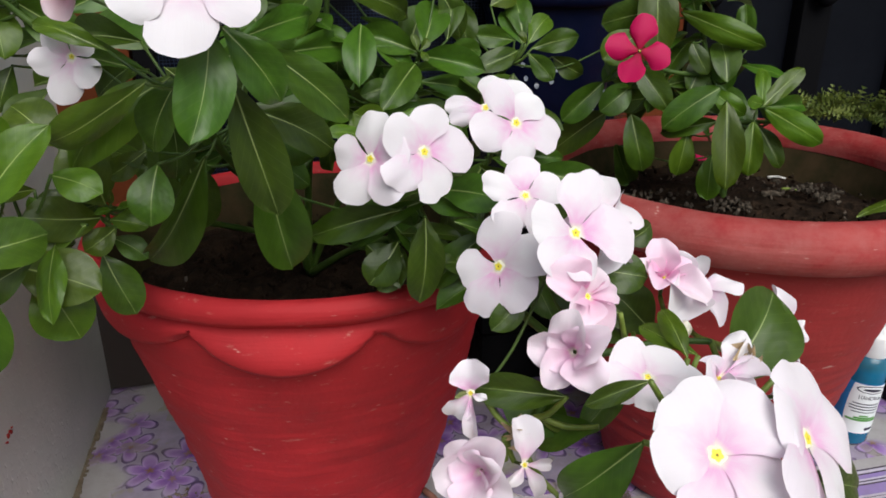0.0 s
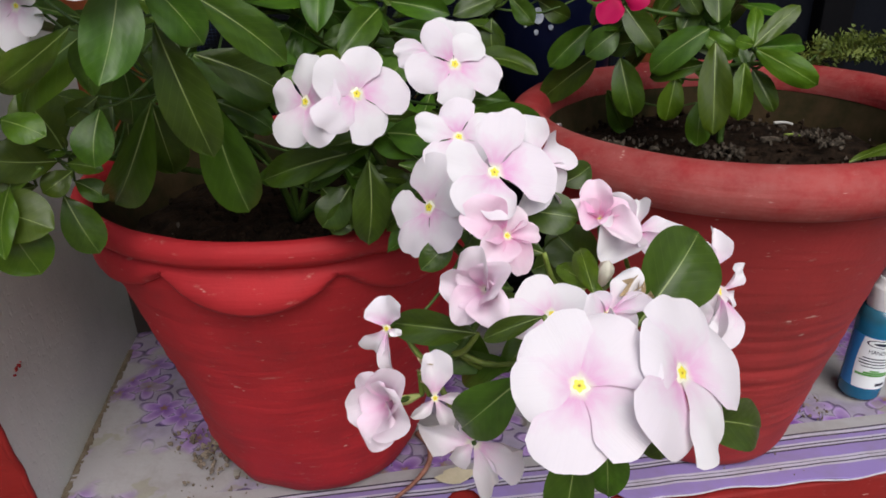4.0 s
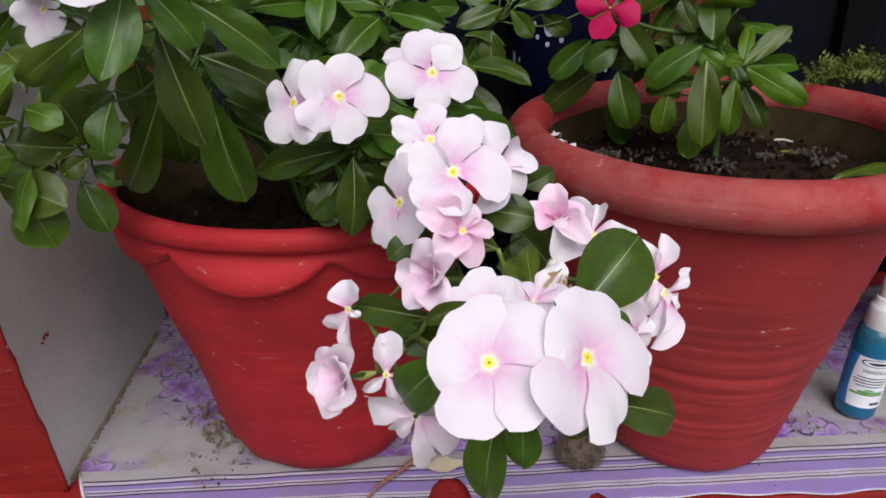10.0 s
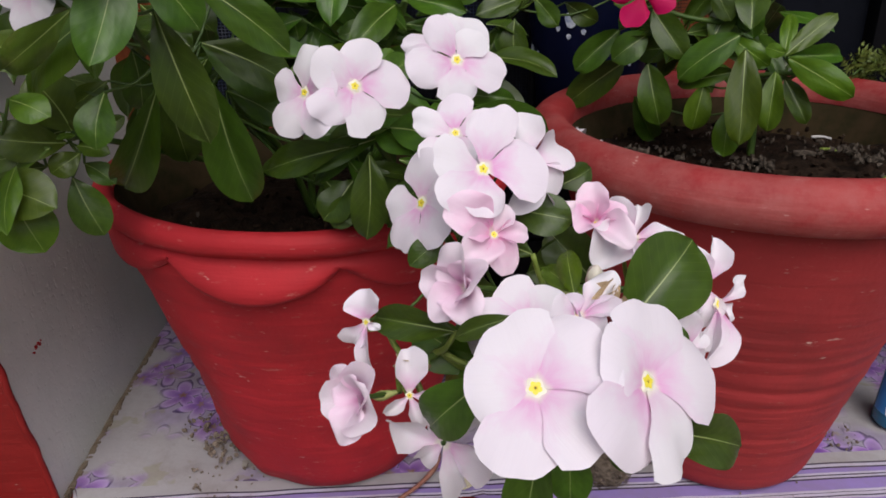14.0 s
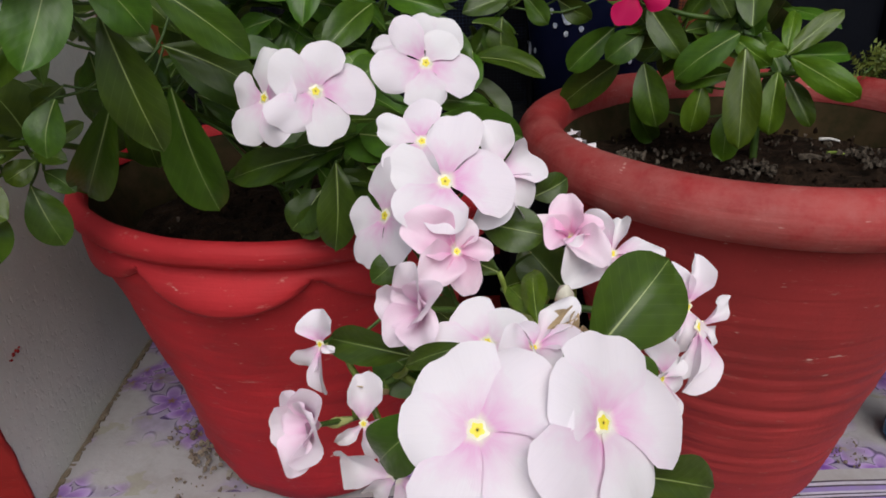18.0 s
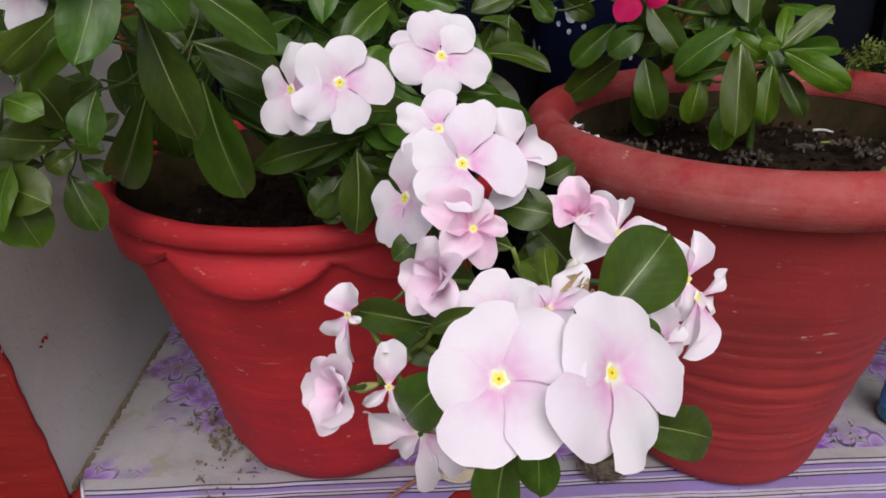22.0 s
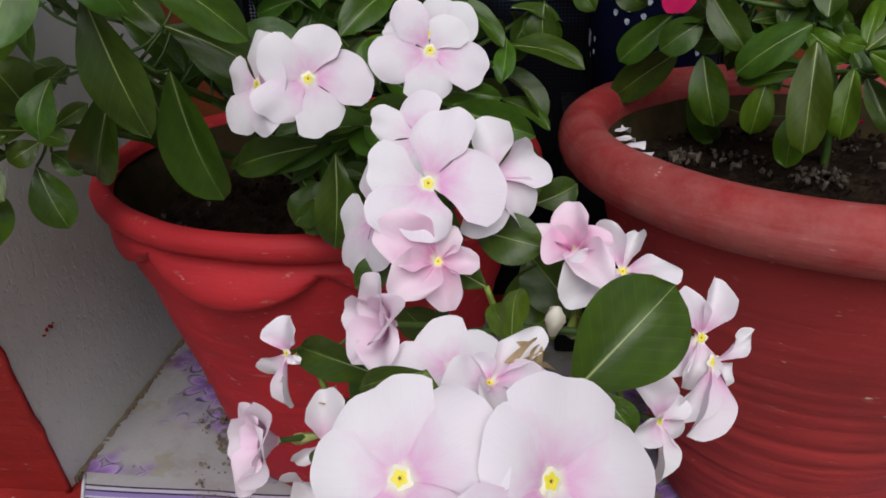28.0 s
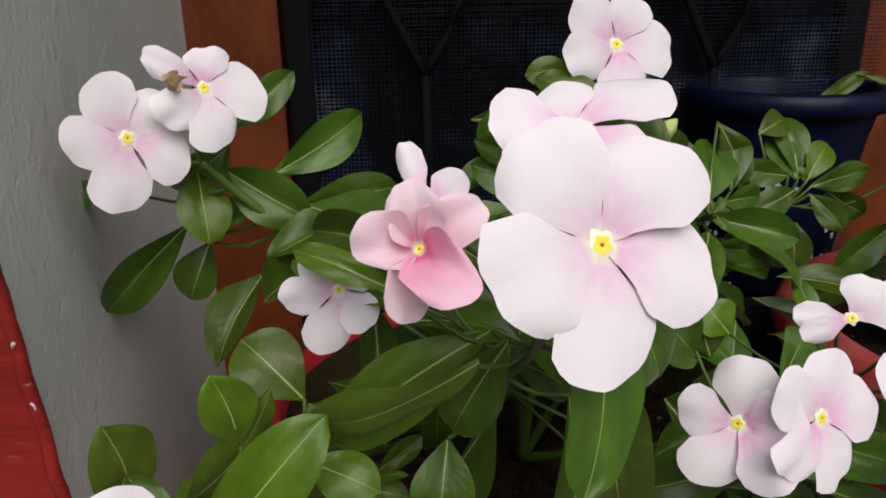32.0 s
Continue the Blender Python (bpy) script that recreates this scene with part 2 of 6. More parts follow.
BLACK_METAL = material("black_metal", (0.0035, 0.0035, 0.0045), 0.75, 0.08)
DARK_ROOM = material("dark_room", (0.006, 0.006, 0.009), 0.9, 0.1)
MESH_THREAD = material("mosquito_mesh_thread", (0.075, 0.09, 0.135), 0.7, 0.2)
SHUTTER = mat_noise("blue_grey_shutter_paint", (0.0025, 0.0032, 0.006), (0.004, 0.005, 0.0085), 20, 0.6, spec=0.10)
BLUE_POT = mat_noise("navy_plastic", (0.002, 0.004, 0.018), (0.003, 0.005, 0.025), 20, 0.45, spec=0.18)
BLACK_POT = mat_noise("black_painted_clay", (0.004, 0.004, 0.005), (0.009, 0.009, 0.010), 30, 0.7, spec=0.12)
WHITE_PAINT = mat_noise("white_paint", (0.16, 0.20, 0.30), (0.62, 0.65, 0.70), 160, 0.6)
PLASTIC_WHITE = mat_noise("white_plastic", (0.72, 0.73, 0.76), (0.80, 0.80, 0.82), 20, 0.35, 0.05)
LABEL_WHITE = material("label_white", (0.84, 0.87, 0.88), 0.4)
LABEL_BLUE = material("label_blue", (0.03, 0.22, 0.55), 0.4)
LABEL_GREEN = material("label_green", (0.10, 0.32, 0.06), 0.4)
HEM = mat_noise("frayed_hem", (0.46, 0.43, 0.50), (0.66, 0.63, 0.68), 90, 0.85)
INK = material("ink_dark", (0.015, 0.02, 0.04), 0.5)
FERN = mat_noise("fern_green", (0.055, 0.085, 0.008), (0.13, 0.16, 0.025), 60, 0.6)

# ---- mesh helpers ----


def mesh_from(bm, name, *mats, smooth=True):
    me = bpy.data.meshes.new(name)
    bm.to_mesh(me)
    bm.free()
    for m in mats:
        me.materials.append(m)
    for p in me.polygons:
        p.use_smooth = smooth
    return me


def part(name, bm, mat, parent=None, label="", smooth=True):
    ob = new(name, mesh_from(bm, name, *(mat if isinstance(mat, (list, tuple)) else (mat,)), smooth=smooth))
    ob.parent = parent
    if label:
        tagged(ob, label)
    return ob


def thing(name, label, category, group="", kind="", at=(0, 0, 0)):
    e = new(name)
    e.empty_display_size = 0.02
    e.location = at
    return tagged(e, label, category, group, kind)


def box(bm, lo, hi, bevel=0.0):
    lo, hi = Vector(lo), Vector(hi)
    g = bmesh.ops.create_cube(bm, size=1.0, matrix=Matrix.Translation((lo + hi) / 2) @ Matrix.Diagonal((*(hi - lo), 1)))
    if bevel:
        es = list({e for v in g["verts"] for e in v.link_edges})
        bmesh.ops.bevel(bm, geom=es, offset=bevel, segments=2, affect="EDGES", profile=0.7)
    return g["verts"]


def block(lo, hi, bevel=0.0):
    bm = bmesh.new()
    box(bm, lo, hi, bevel)
    return bm


def lathe(profile, seg=72, shift=None, close=False):
    """Turn (radius, height) rows round z; shift(angle, radius, height) may move a point."""
    bm = bmesh.new()
    rings = []
    for r, z in profile:
        ring = []
        for i in range(seg):
            a = math.tau * i / seg
            rr, zz = shift(a, r, z) if shift else (r, z)
            ring.append(bm.verts.new((rr * math.cos(a), rr * math.sin(a), zz)))
        rings.append(ring)
    for a, b in zip(rings, rings[1:]):
        for i in range(seg):
            j = (i + 1) % seg
            bm.faces.new((a[i], a[j], b[j], b[i]))
    if close:
        bm.faces.new(rings[-1])
        bm.faces.new(rings[0][::-1])
    return bm


def tube(points, r0, r1=None, seg=8, sub=4):
    """A round rod along a smooth line through points, tapering from r0 to r1."""
    r1 = r0 if r1 is None else r1
    p = [Vector(q) for q in points]
    line = []
    for i in range(len(p) - 1):
        a, b, c, d = p[max(i - 1, 0)], p[i], p[i + 1], p[min(i + 2, len(p) - 1)]
        for k in range(sub):
            t = k / sub
            line.append(0.5 * (2 * b + (c - a) * t + (2 * a - 5 * b + 4 * c - d) * t * t + (3 * b - a - 3 * c + d) * t ** 3))
    line.append(p[-1])
    bm = bmesh.new()
    rings = []
    for i, q in enumerate(line):
        way = (line[min(i + 1, len(line) - 1)] - line[max(i - 1, 0)]).normalized()
        x = way.cross(Vector((0.31, 0.2, 0.93)) if abs(way.z) < 0.9 else Vector((1, 0.1, 0))).normalized()
        y = way.cross(x)
        r = r0 + (r1 - r0) * i / (len(line) - 1)
        rings.append([bm.verts.new(q + r * (math.cos(math.tau * k / seg) * x + math.sin(math.tau * k / seg) * y)) for k in range(seg)])
    for a, b in zip(rings, rings[1:]):
        for k in range(seg):
            bm.faces.new((a[k], a[(k + 1) % seg], b[(k + 1) % seg], b[k]))
    bm.faces.new(rings[0][::-1])
    bm.faces.new(rings[-1])
    return bm


# ---- the niche: ledge, side pillar, window ----
WALL_X, WIN_Y, EDGE_Y = -0.2115, 0.800, 0.433


def slab(bm, pts, depth_vec):
    """A prism: a polygon swept along depth_vec."""
    d = Vector(depth_vec)
    a = [bm.verts.new(p) for p in pts]
    b = [bm.verts.new(Vector(p) + d) for p in pts]
    bm.faces.new(a)
    bm.faces.new(b[::-1])
    for i in range(len(a)):
        j = (i + 1) % len(a)
        bm.faces.new((a[j], a[i], b[i], b[j]))
    bmesh.ops.recalc_face_normals(bm, faces=bm.faces)


ground = part("ground", block((-40, -40, -0.75), (40, 40, -0.70)), mat_noise("dusty_ground", (0.20, 0.18, 0.15), (0.30, 0.27, 0.22), 2, 0.9))
tagged(ground, "dusty grey-brown ground in front of the ledge", "ground", kind="structure")

ledge = part("ledge", block((-0.5, EDGE_Y - 0.004, -0.048), (1.6, WIN_Y + 0.2, -0.004), 0.003), RED_PAINT)
tagged(ledge, "red painted concrete window ledge", "ledge", kind="structure")
wall_below = part("wall_below", block((-1.6, EDGE_Y + 0.012, -0.72), (2.4, WIN_Y + 0.1, -0.049)), CREAM)
tagged(wall_below, "cream plastered wall under the ledge", "wall", kind="structure")

# side pillar: its front edge leans back towards its foot
bm = bmesh.new()
slab(bm, [(WALL_X, 0.487, -0.0035), (WALL_X, 0.4238, 0.40), (WALL_X, 0.34, 1.5), (WALL_X, WIN_Y + 0.12, 1.5), (WALL_X, WIN_Y + 0.12, -0.0035)], (-0.132, 0, 0))
wall_left = part("wall_left", bm, WALL, smooth=False)
# shade behind the pot is put into this block's dark brown
plinth = part("wall_plinth", block((WALL_X - 0.02, WIN_Y - 0.002, -0.003), (-0.11, WIN_Y + 0.08, 0.149), 0.002), material("plinth_shade_brown", (0.03, 0.022, 0.018), 0.7), smooth=False)
tagged(plinth, "wall under the window jamb, coloured dark for the shade there", "wall", kind="structure")
rnd_edge = random.Random(4)
bm = bmesh.new()
for k in range(88):
    y0, y1 = 0.493 + 0.003 * k, 0.493 + 0.003 * (k + 1)
    box(bm, (WALL_X - 0.002, y0, -0.003), (WALL_X + rnd_edge.uniform(0.0025, 0.0060), y1, 0.0022 + 0.0016 * noise.noise(Vector((0, y0 * 60, 1))) + rnd_edge.uniform(0, 0.0007)))
part("dirt_edge", bm, mat_noise("brown_grime", (0.13, 0.10, 0.065), (0.22, 0.18, 0.13), 90, 0.95), wall_left, "brown grime along the foot of the wall", smooth=False)
for dy, dz, k in ((0, 0, 1.0), (0.004, 0.001, 0.7), (0.0065, -0.001, 0.8), (-0.004, -0.003, 0.5), (0.009, 0.001, 0.4), (-0.006, -0.002, 0.35)):
    part("paint_speck", block((WALL_X - 0.001, 0.513 + dy - 0.0014 * k, 0.139 + dz - 0.0016 * k), (WALL_X + 0.0012, 0.513 + dy + 0.0014 * k, 0.139 + dz + 0.0016 * k), 0.0004), RED_PAINT, wall_left, "dried red paint speck")
tagged(wall_left, "grey painted side wall of the window niche", "wall", kind="structure")
bm = bmesh.new()
slab(bm, [(WALL_X + 0.0012, 0.4865, -0.0035), (WALL_X + 0.0012, 0.4233, 0.40), (WALL_X + 0.0012, 0.3395, 1.5), (WALL_X + 0.0012, 0.3355, 1.5), (WALL_X + 0.0012, 0.4193, 0.40), (WALL_X + 0.0012, 0.4825, -0.0035)], (-0.0736, 0, 0))
pillar_face = part("pillar_face", bm, RED_PAINT, smooth=False)
tagged(pillar_face, "red painted front of the side pillar with a rough edge", "pillar", kind="structure")
ridge = []
for k in range(61):
    z = 0.7 * k / 60
    y = 0.4835 - 0.0632 * z / 0.40 + 0.0022 * noise.noise(Vector((1.5, 0, z * 60))) + 0.0012 * noise.noise(Vector((7, 0, z * 190)))
    ridge.append((WALL_X + 0.0004, y, z - 0.002))
part("ridge", tube(ridge, 0.0028, 0.0028, 7, 2), RED_PAINT, pillar_face, "lumpy dried paint edge")
for z, k in ((0.052, 0.8), (0.098, 0.7), (0.165, 1.0), (0.214, 0.6), (0.262, 1.1), (0.318, 0.9), (0.372, 1.3), (0.398, 0.9), (0.43, 1.5), (0.447, 0.8)):
    y = 0.4825 - 0.0632 * z / 0.40
    chip = bmesh.new()
    bmesh.ops.create_icosphere(chip, subdivisions=2, radius=1.0, matrix=Matrix.Translation((WALL_X + 0.001, y, z)) @ Matrix.Diagonal((0.0016 * k, 0.0013 * k, 0.0026 * k, 1)))
    for v in chip.verts:
        v.co += 0.0012 * k * Vector((noise.noise(v.co * 400), noise.noise(v.co * 500 + Vector((3, 0, 0))), noise.noise(v.co * 450 + Vector((0, 5, 0)))))
    part("chip", chip, CHIP, pillar_face, "chipped whitish plaster", smooth=False)
bm = bmesh.new()
slab(bm, [(-0.2840, 0.5125, -0.16), (-0.2840, 0.4240, 0.40), (-0.2840, 0.3405, 1.5), (-0.2840, 0.3345, 1.5), (-0.2840, 0.4180, 0.40), (-0.2840, 0.5065, -0.16)], (-0.0070, 0, 0))
part("corner", bm, CREAM, pillar_face, "bare cream corner where the red paint is worn off", smooth=False)
bm = bmesh.new()
slab(bm, [(-0.2912, 0.5125, -0.16), (-0.2912, 0.4240, 0.40), (-0.2912, 0.3405, 1.5), (-0.2912, 0.3360, 1.5), (-0.2912, 0.4195, 0.40), (-0.2912, 0.5080, -0.16)], (-0.40, 0, 0))
tagged(part("pillar_side", bm, RED_PAINT, smooth=False), "red painted outer part of the side pillar", "pillar", kind="structure")
wall_outer = part("wall_outer", block((-2.5, 0.52, -0.72), (WALL_X - 0.135, 0.75, 1.499)), CREAM)
tagged(wall_outer, "cream plastered outer wall", "wall", kind="structure")
# out of view; added overhead to keep skylight off the niche's back
lintel = part("lintel", block((-2.5, 0.22, 1.5), (3.0, 1.2, 1.66)), CREAM)
tagged(lintel, "unseen cream slab added over the window to darken the niche", "lintel", kind="structure")
wall_above = part("wall_above", block((-2.5, 0.34, 1.661), (3.0, 1.2, 2.9)), CREAM)
tagged(wall_above, "cream plastered wall above the window", "wall", kind="structure")
wall_right = part("wall_right", block((1.6, 0.45, -0.72), (3.0, 1.2, 1.5)), CREAM)
tagged(wall_right, "cream plastered wall beside the window", "wall", kind="structure")

# unseen wall behind the camera, added to hold back low sky light
wall_yard = part("wall_yard", block((-5.0, -3.4, -1.2), (6.0, -3.25, 1.6)), CREAM)
tagged(wall_yard, "unseen cream wall added to block low sky light", "wall", kind="structure")

# dark room behind the window; its lack of light is put into near-black walls
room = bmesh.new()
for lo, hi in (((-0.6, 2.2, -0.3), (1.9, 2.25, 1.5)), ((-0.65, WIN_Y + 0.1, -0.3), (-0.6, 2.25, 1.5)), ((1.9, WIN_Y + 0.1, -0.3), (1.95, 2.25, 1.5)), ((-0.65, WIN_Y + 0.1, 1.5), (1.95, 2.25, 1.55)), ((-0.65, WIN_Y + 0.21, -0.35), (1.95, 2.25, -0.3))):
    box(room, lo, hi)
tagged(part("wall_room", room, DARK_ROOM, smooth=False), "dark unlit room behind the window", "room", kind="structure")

window = thing("window_1", "open wooden window with mosquito mesh and black grille", "window", kind="structure")
part("frame", block((WALL_X - 0.02, WIN_Y, 0.150), (-0.1370, WIN_Y + 0.08, 1.5), 0.002), WOOD, window, "orange-brown painted jamb", smooth=False)
part("frame", block((0.389, 0.820, -0.003), (0.480, 0.850, 1.5), 0.002), WOOD, window, "orange-brown painted mullion", smooth=False)
part("frame", block((1.15, 0.820, -0.003), (1.21, 0.850, 1.5), 0.002), WOOD, window, "orange-brown painted jamb", smooth=False)
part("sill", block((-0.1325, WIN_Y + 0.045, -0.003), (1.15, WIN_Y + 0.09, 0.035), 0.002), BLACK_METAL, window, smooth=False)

# ---- pots ----


def flower_pot_wavy(at):
    """Red clay pot whose soft rim was folded out and pinched into hanging lobes."""
    pot = thing("flower_pot", "red painted clay flower pot with a wavy pinched lip", "flower pot", at=at)

    def uneven(a, r, z):
        c, d = math.cos(a), math.sin(a)
        ring = math.sin(z * 300 + 3 * noise.noise(Vector((1.5 * c, 1.5 * d, z * 12))))
        return r + 0.0024 * noise.noise(Vector((3 * c, 3 * d, z * 34))) + 0.0009 * ring + 0.0030 * noise.noise(Vector((1.6 * c + 5, 1.6 * d, z * 9))), z

    body = [(0.02, 0.0), (0.078, 0.0), (0.088, 0.005), (0.0945, 0.016)] + [(0.0905 + 0.262 * z, z) for z in [0.024 + 0.009 * k for k in range(24)]] + [(0.1510, 0.240), (0.1520, 0.252)]
    part("body", lathe(body, 96, uneven), POT, pot)

    # lobes of the folded lip hang between the pinches, counted round the pot
    pinches = [-3.02, -2.11, -1.34, -0.62, 0.3, 1.2, 2.2]

    def hang(a):
        a = (a + math.pi) % math.tau - math.pi
        for p, q in zip(pinches, pinches[1:] + [pinches[0] + math.tau]):
            for w in (a, a + math.tau):
                if p <= w < q:
                    return math.sin(math.pi * (w - p) / (q - p)) ** 0.75
        return 0.0

    bm = bmesh.new()
    seg, rings = 200, []
    for i in range(seg):
        a = math.tau * i / seg
        s = hang(a)
        out = s if -2.11 < (a + math.pi) % math.tau - math.pi < -1.34 else 0.15 * s
        foot = 0.2430 - 0.0225 * s
        lift = 0.0020 * math.sin(2 * a + 0.6) + 0.0010 * noise.noise(Vector((4 * math.cos(a), 4 * math.sin(a), 2)))
        crease = 0.0012 * math.sin(3 * a)
        rows = [(0.1510, 0.262), (0.1535, 0.2695), (0.1580, 0.2720), (0.1635, 0.2705), (0.1665, 0.2650), (0.1655, 0.2585), (0.1610, 0.2535 + crease),
                (0.1560, 0.2505 + crease), (0.1545, 0.2485 + crease), (0.1575 + 0.002 * out, 0.2465 - 0.001 * s), (0.1590 + 0.0060 * out, 0.2450 - 0.4 * (0.2450 - foot)),
                (0.1575 + 0.0095 * out, foot + 0.0045), (0.1560 + 0.0090 * out, foot + 0.0012), (0.1535 + 0.0065 * out, foot), (0.1500, foot + 0.0005), (0.1440, foot + 0.002)]
        ring = []
        for r, z in rows:
            r += 0.0016 * noise.noise(Vector((3 * math.cos(a), 3 * math.sin(a), z * 40)))
            ring.append(bm.verts.new((r * math.cos(a), r * math.sin(a), z + lift)))
        rings.append(ring)
    for i in range(seg):
        p, q = rings[i], rings[(i + 1) % seg]
        for k in range(len(p) - 1):
            bm.faces.new((p[k], p[k + 1], q[k + 1], q[k]))
    bmesh.ops.recalc_face_normals(bm, faces=bm.faces)
    part("lip", bm, POT, pot, "folded lip with hanging lobes")
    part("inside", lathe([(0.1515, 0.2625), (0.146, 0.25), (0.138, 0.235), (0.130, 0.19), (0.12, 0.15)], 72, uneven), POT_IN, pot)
    return pot


def soil_bed(at, radius, label):
    bm = bmesh.new()
    n = 40
    rings = []
    for i in range(n // 2):
        rr = radius * (i + 0.6) / (n / 2)
        rings.append([bm.verts.new((rr * math.cos(math.tau * k / n), rr * math.sin(math.tau * k / n), 0.010 * noise.noise(Vector((rr * 22 * math.cos(math.tau * k / n) + at[0] * 9, rr * 22 * math.sin(math.tau * k / n), 1.3))) + 0.004 * noise.noise(Vector((rr * 120 * math.cos(math.tau * k / n), rr * 120 * math.sin(math.tau * k / n), 4))))) for k in range(n)])
    for a, b in zip(rings, rings[1:]):
        for k in range(n):
            bm.faces.new((a[k], a[(k + 1) % n], b[(k + 1) % n], b[k]))
    bm.faces.new(rings[0])
    ob = part("soil", bm, SOIL)
    ob.location = at
    return tagged(ob, label, "soil", kind="stuff")


POT_LIP = mat_pot("red_painted_clay_dusty", (0.29, 0.025, 0.026), (0.48, 0.23, 0.20), 0.36)


def flower_pot_round(at):
    """Wide red clay pot with a thick rolled lip."""
    pot = thing("flower_pot", "wide red painted clay flower pot with a thick rolled lip", "flower pot", at=at)
    body = [(0.02, 0.0), (0.078, 0.0), (0.084, 0.006)] + [(0.0835 + 0.255 * z, z) for z in [0.012 + 0.0024 * k for k in range(102)]] + [(0.152, 0.266), (0.155, 0.280)]

    def wob(a, r, z):
        c, d = math.cos(a), math.sin(a)
        deep = max(0.0, 1 - abs(z - 0.10) / 0.11)
        waves = 0.0013 * (0.3 + deep) * noise.noise(Vector((0.5 * c, 0.5 * d, z * 150)))
        for k, at_z in enumerate((0.058, 0.069, 0.077, 0.092, 0.106, 0.122, 0.141)):
            along = max(0.0, 0.45 + noise.noise(Vector((1.3 * c + k, 1.3 * d, k * 3.1))))
            waves -= 0.0013 * along * math.exp(-((z - at_z - 0.002 * noise.noise(Vector((2 * c, 2 * d, k)))) / 0.0017) ** 2)
        return r + waves + 0.001 * math.sin(3 * a), z

    part("body", lathe(body, 96, wob), POT_R, pot)
    lip = []
    for k in range(20):
        a = math.tau * (k / 19) * 0.86 - 2.0
        lip.append((0.163 + 0.0165 * math.cos(a), 0.2890 + 0.0180 * math.sin(a)))
    part("lip", lathe(lip, 110, lambda a, r, z: (r + 0.0012 * noise.noise(Vector((3 * math.cos(a), 3 * math.sin(a), z * 30))), z + 0.0010 * math.sin(2 * a + 1))), POT_LIP, pot, "thick rolled dusty lip")
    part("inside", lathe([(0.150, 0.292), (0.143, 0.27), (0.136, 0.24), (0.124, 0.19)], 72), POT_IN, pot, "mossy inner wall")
    return pot


POT_L_AT, POT_R_AT = (0.0155, 0.5725, 0.002), (0.372, 0.538, 0.002)
flower_pot_wavy(POT_L_AT)
flower_pot_round(POT_R_AT)
soil_bed((0.0155, 0.5725, 0.222), 0.137, "dark damp soil in the wavy pot")
soil_bed((0.372, 0.538, 0.262), 0.142, "dark damp soil with pebbles in the wide pot")


def debris(at, radius, count, size, mat, label, category, seed, inner=0.0):
    """Small stones or crumbs strewn over soil."""
    rnd = random.Random(seed)
    bm = bmesh.new()
    for _ in range(count):
        a, r = rnd.uniform(0, math.tau), radius * math.sqrt(rnd.uniform(inner, 1))
        k = size * rnd.uniform(0.4, 1.3)
        m = Matrix.Translation((at[0] + r * math.cos(a), at[1] + r * math.sin(a), at[2] + rnd.uniform(0, 0.003))) @ Euler([rnd.uniform(0, 6) for _ in range(3)]).to_matrix().to_4x4() @ Matrix.Diagonal((k, k * rnd.uniform(0.5, 0.9), k * rnd.uniform(0.35, 0.7), 1))
        g = bmesh.ops.create_icosphere(bm, subdivisions=1, radius=1.0, matrix=m)
        for v in g["verts"]:
            v.co += Vector([rnd.uniform(-0.25, 0.25) * k for _ in range(3)])
    return tagged(part("gravel", bm, mat, smooth=False), label, category, kind="stuff")


debris((0.372, 0.538, 0.263), 0.136, 70, 0.0018, PEBBLE, "grey gravel and crumbs on the soil of the wide pot", "gravel", 3, 0.3)
debris((0.372, 0.538, 0.262), 0.138, 420, 0.0028, SOIL, "clods of damp soil in the wide pot", "soil", 5)
debris((0.0155, 0.5725, 0.228), 0.128, 26, 0.0026, PEBBLE, "grey pebbles on the soil of the wavy pot", "gravel", 7, 0.55)
debris((0.0155, 0.5725, 0.227), 0.128, 260, 0.0030, SOIL, "clods of damp soil in the wavy pot", "soil", 9)

debris((0.285, 0.569, 0.268), 0.012, 16, 0.0046, CRUST, "pale dry lump of crumbly soil in the wide pot", "soil lump", 41)
debris((0.366, 0.531, 0.267), 0.019, 46, 0.0032, CRUST, "pale heap of dry soil crumbs in the wide pot", "soil lump", 42)
debris((0.463, 0.543, 0.267), 0.024, 50, 0.0032, CRUST, "pale heap of dry soil crumbs by the lip", "soil lump", 43)
debris((0.330, 0.556, 0.266), 0.030, 24, 0.0028, CRUST, "scattered dry soil crumbs in the wide pot", "soil lump", 44)
debris((0.425, 0.575, 0.266), 0.035, 26, 0.0026, CRUST, "scattered dry soil crumbs under the leaves", "soil lump", 45)
for _name, _p, _q, _w, _m, _label in (
    ("dry_twig", (0.449, 0.598, 0.268), (0.462, 0.589, 0.2685), 0.0015, CHIP, "short whitish bit of stalk on the soil"),
    ("dry_twig", (0.438, 0.562, 0.268), (0.449, 0.552, 0.2685), 0.0015, STALK, "short yellow-green bit of stalk on the soil"),
    ("dry_twig", (0.411, 0.552, 0.268), (0.425, 0.544, 0.2695), 0.0034, CRUST, "flat grey chip lying on the soil"),
):
    _mid = tuple(0.5 * (a + b) + (0.001 if k == 2 else 0.0006) for k, (a, b) in enumerate(zip(_p, _q)))
    tagged(part(_name, tube([_p, _mid, _q], _w, _w * 0.6, 6, 3), _m), _label, "twig")

# ---- periwinkle parts ----


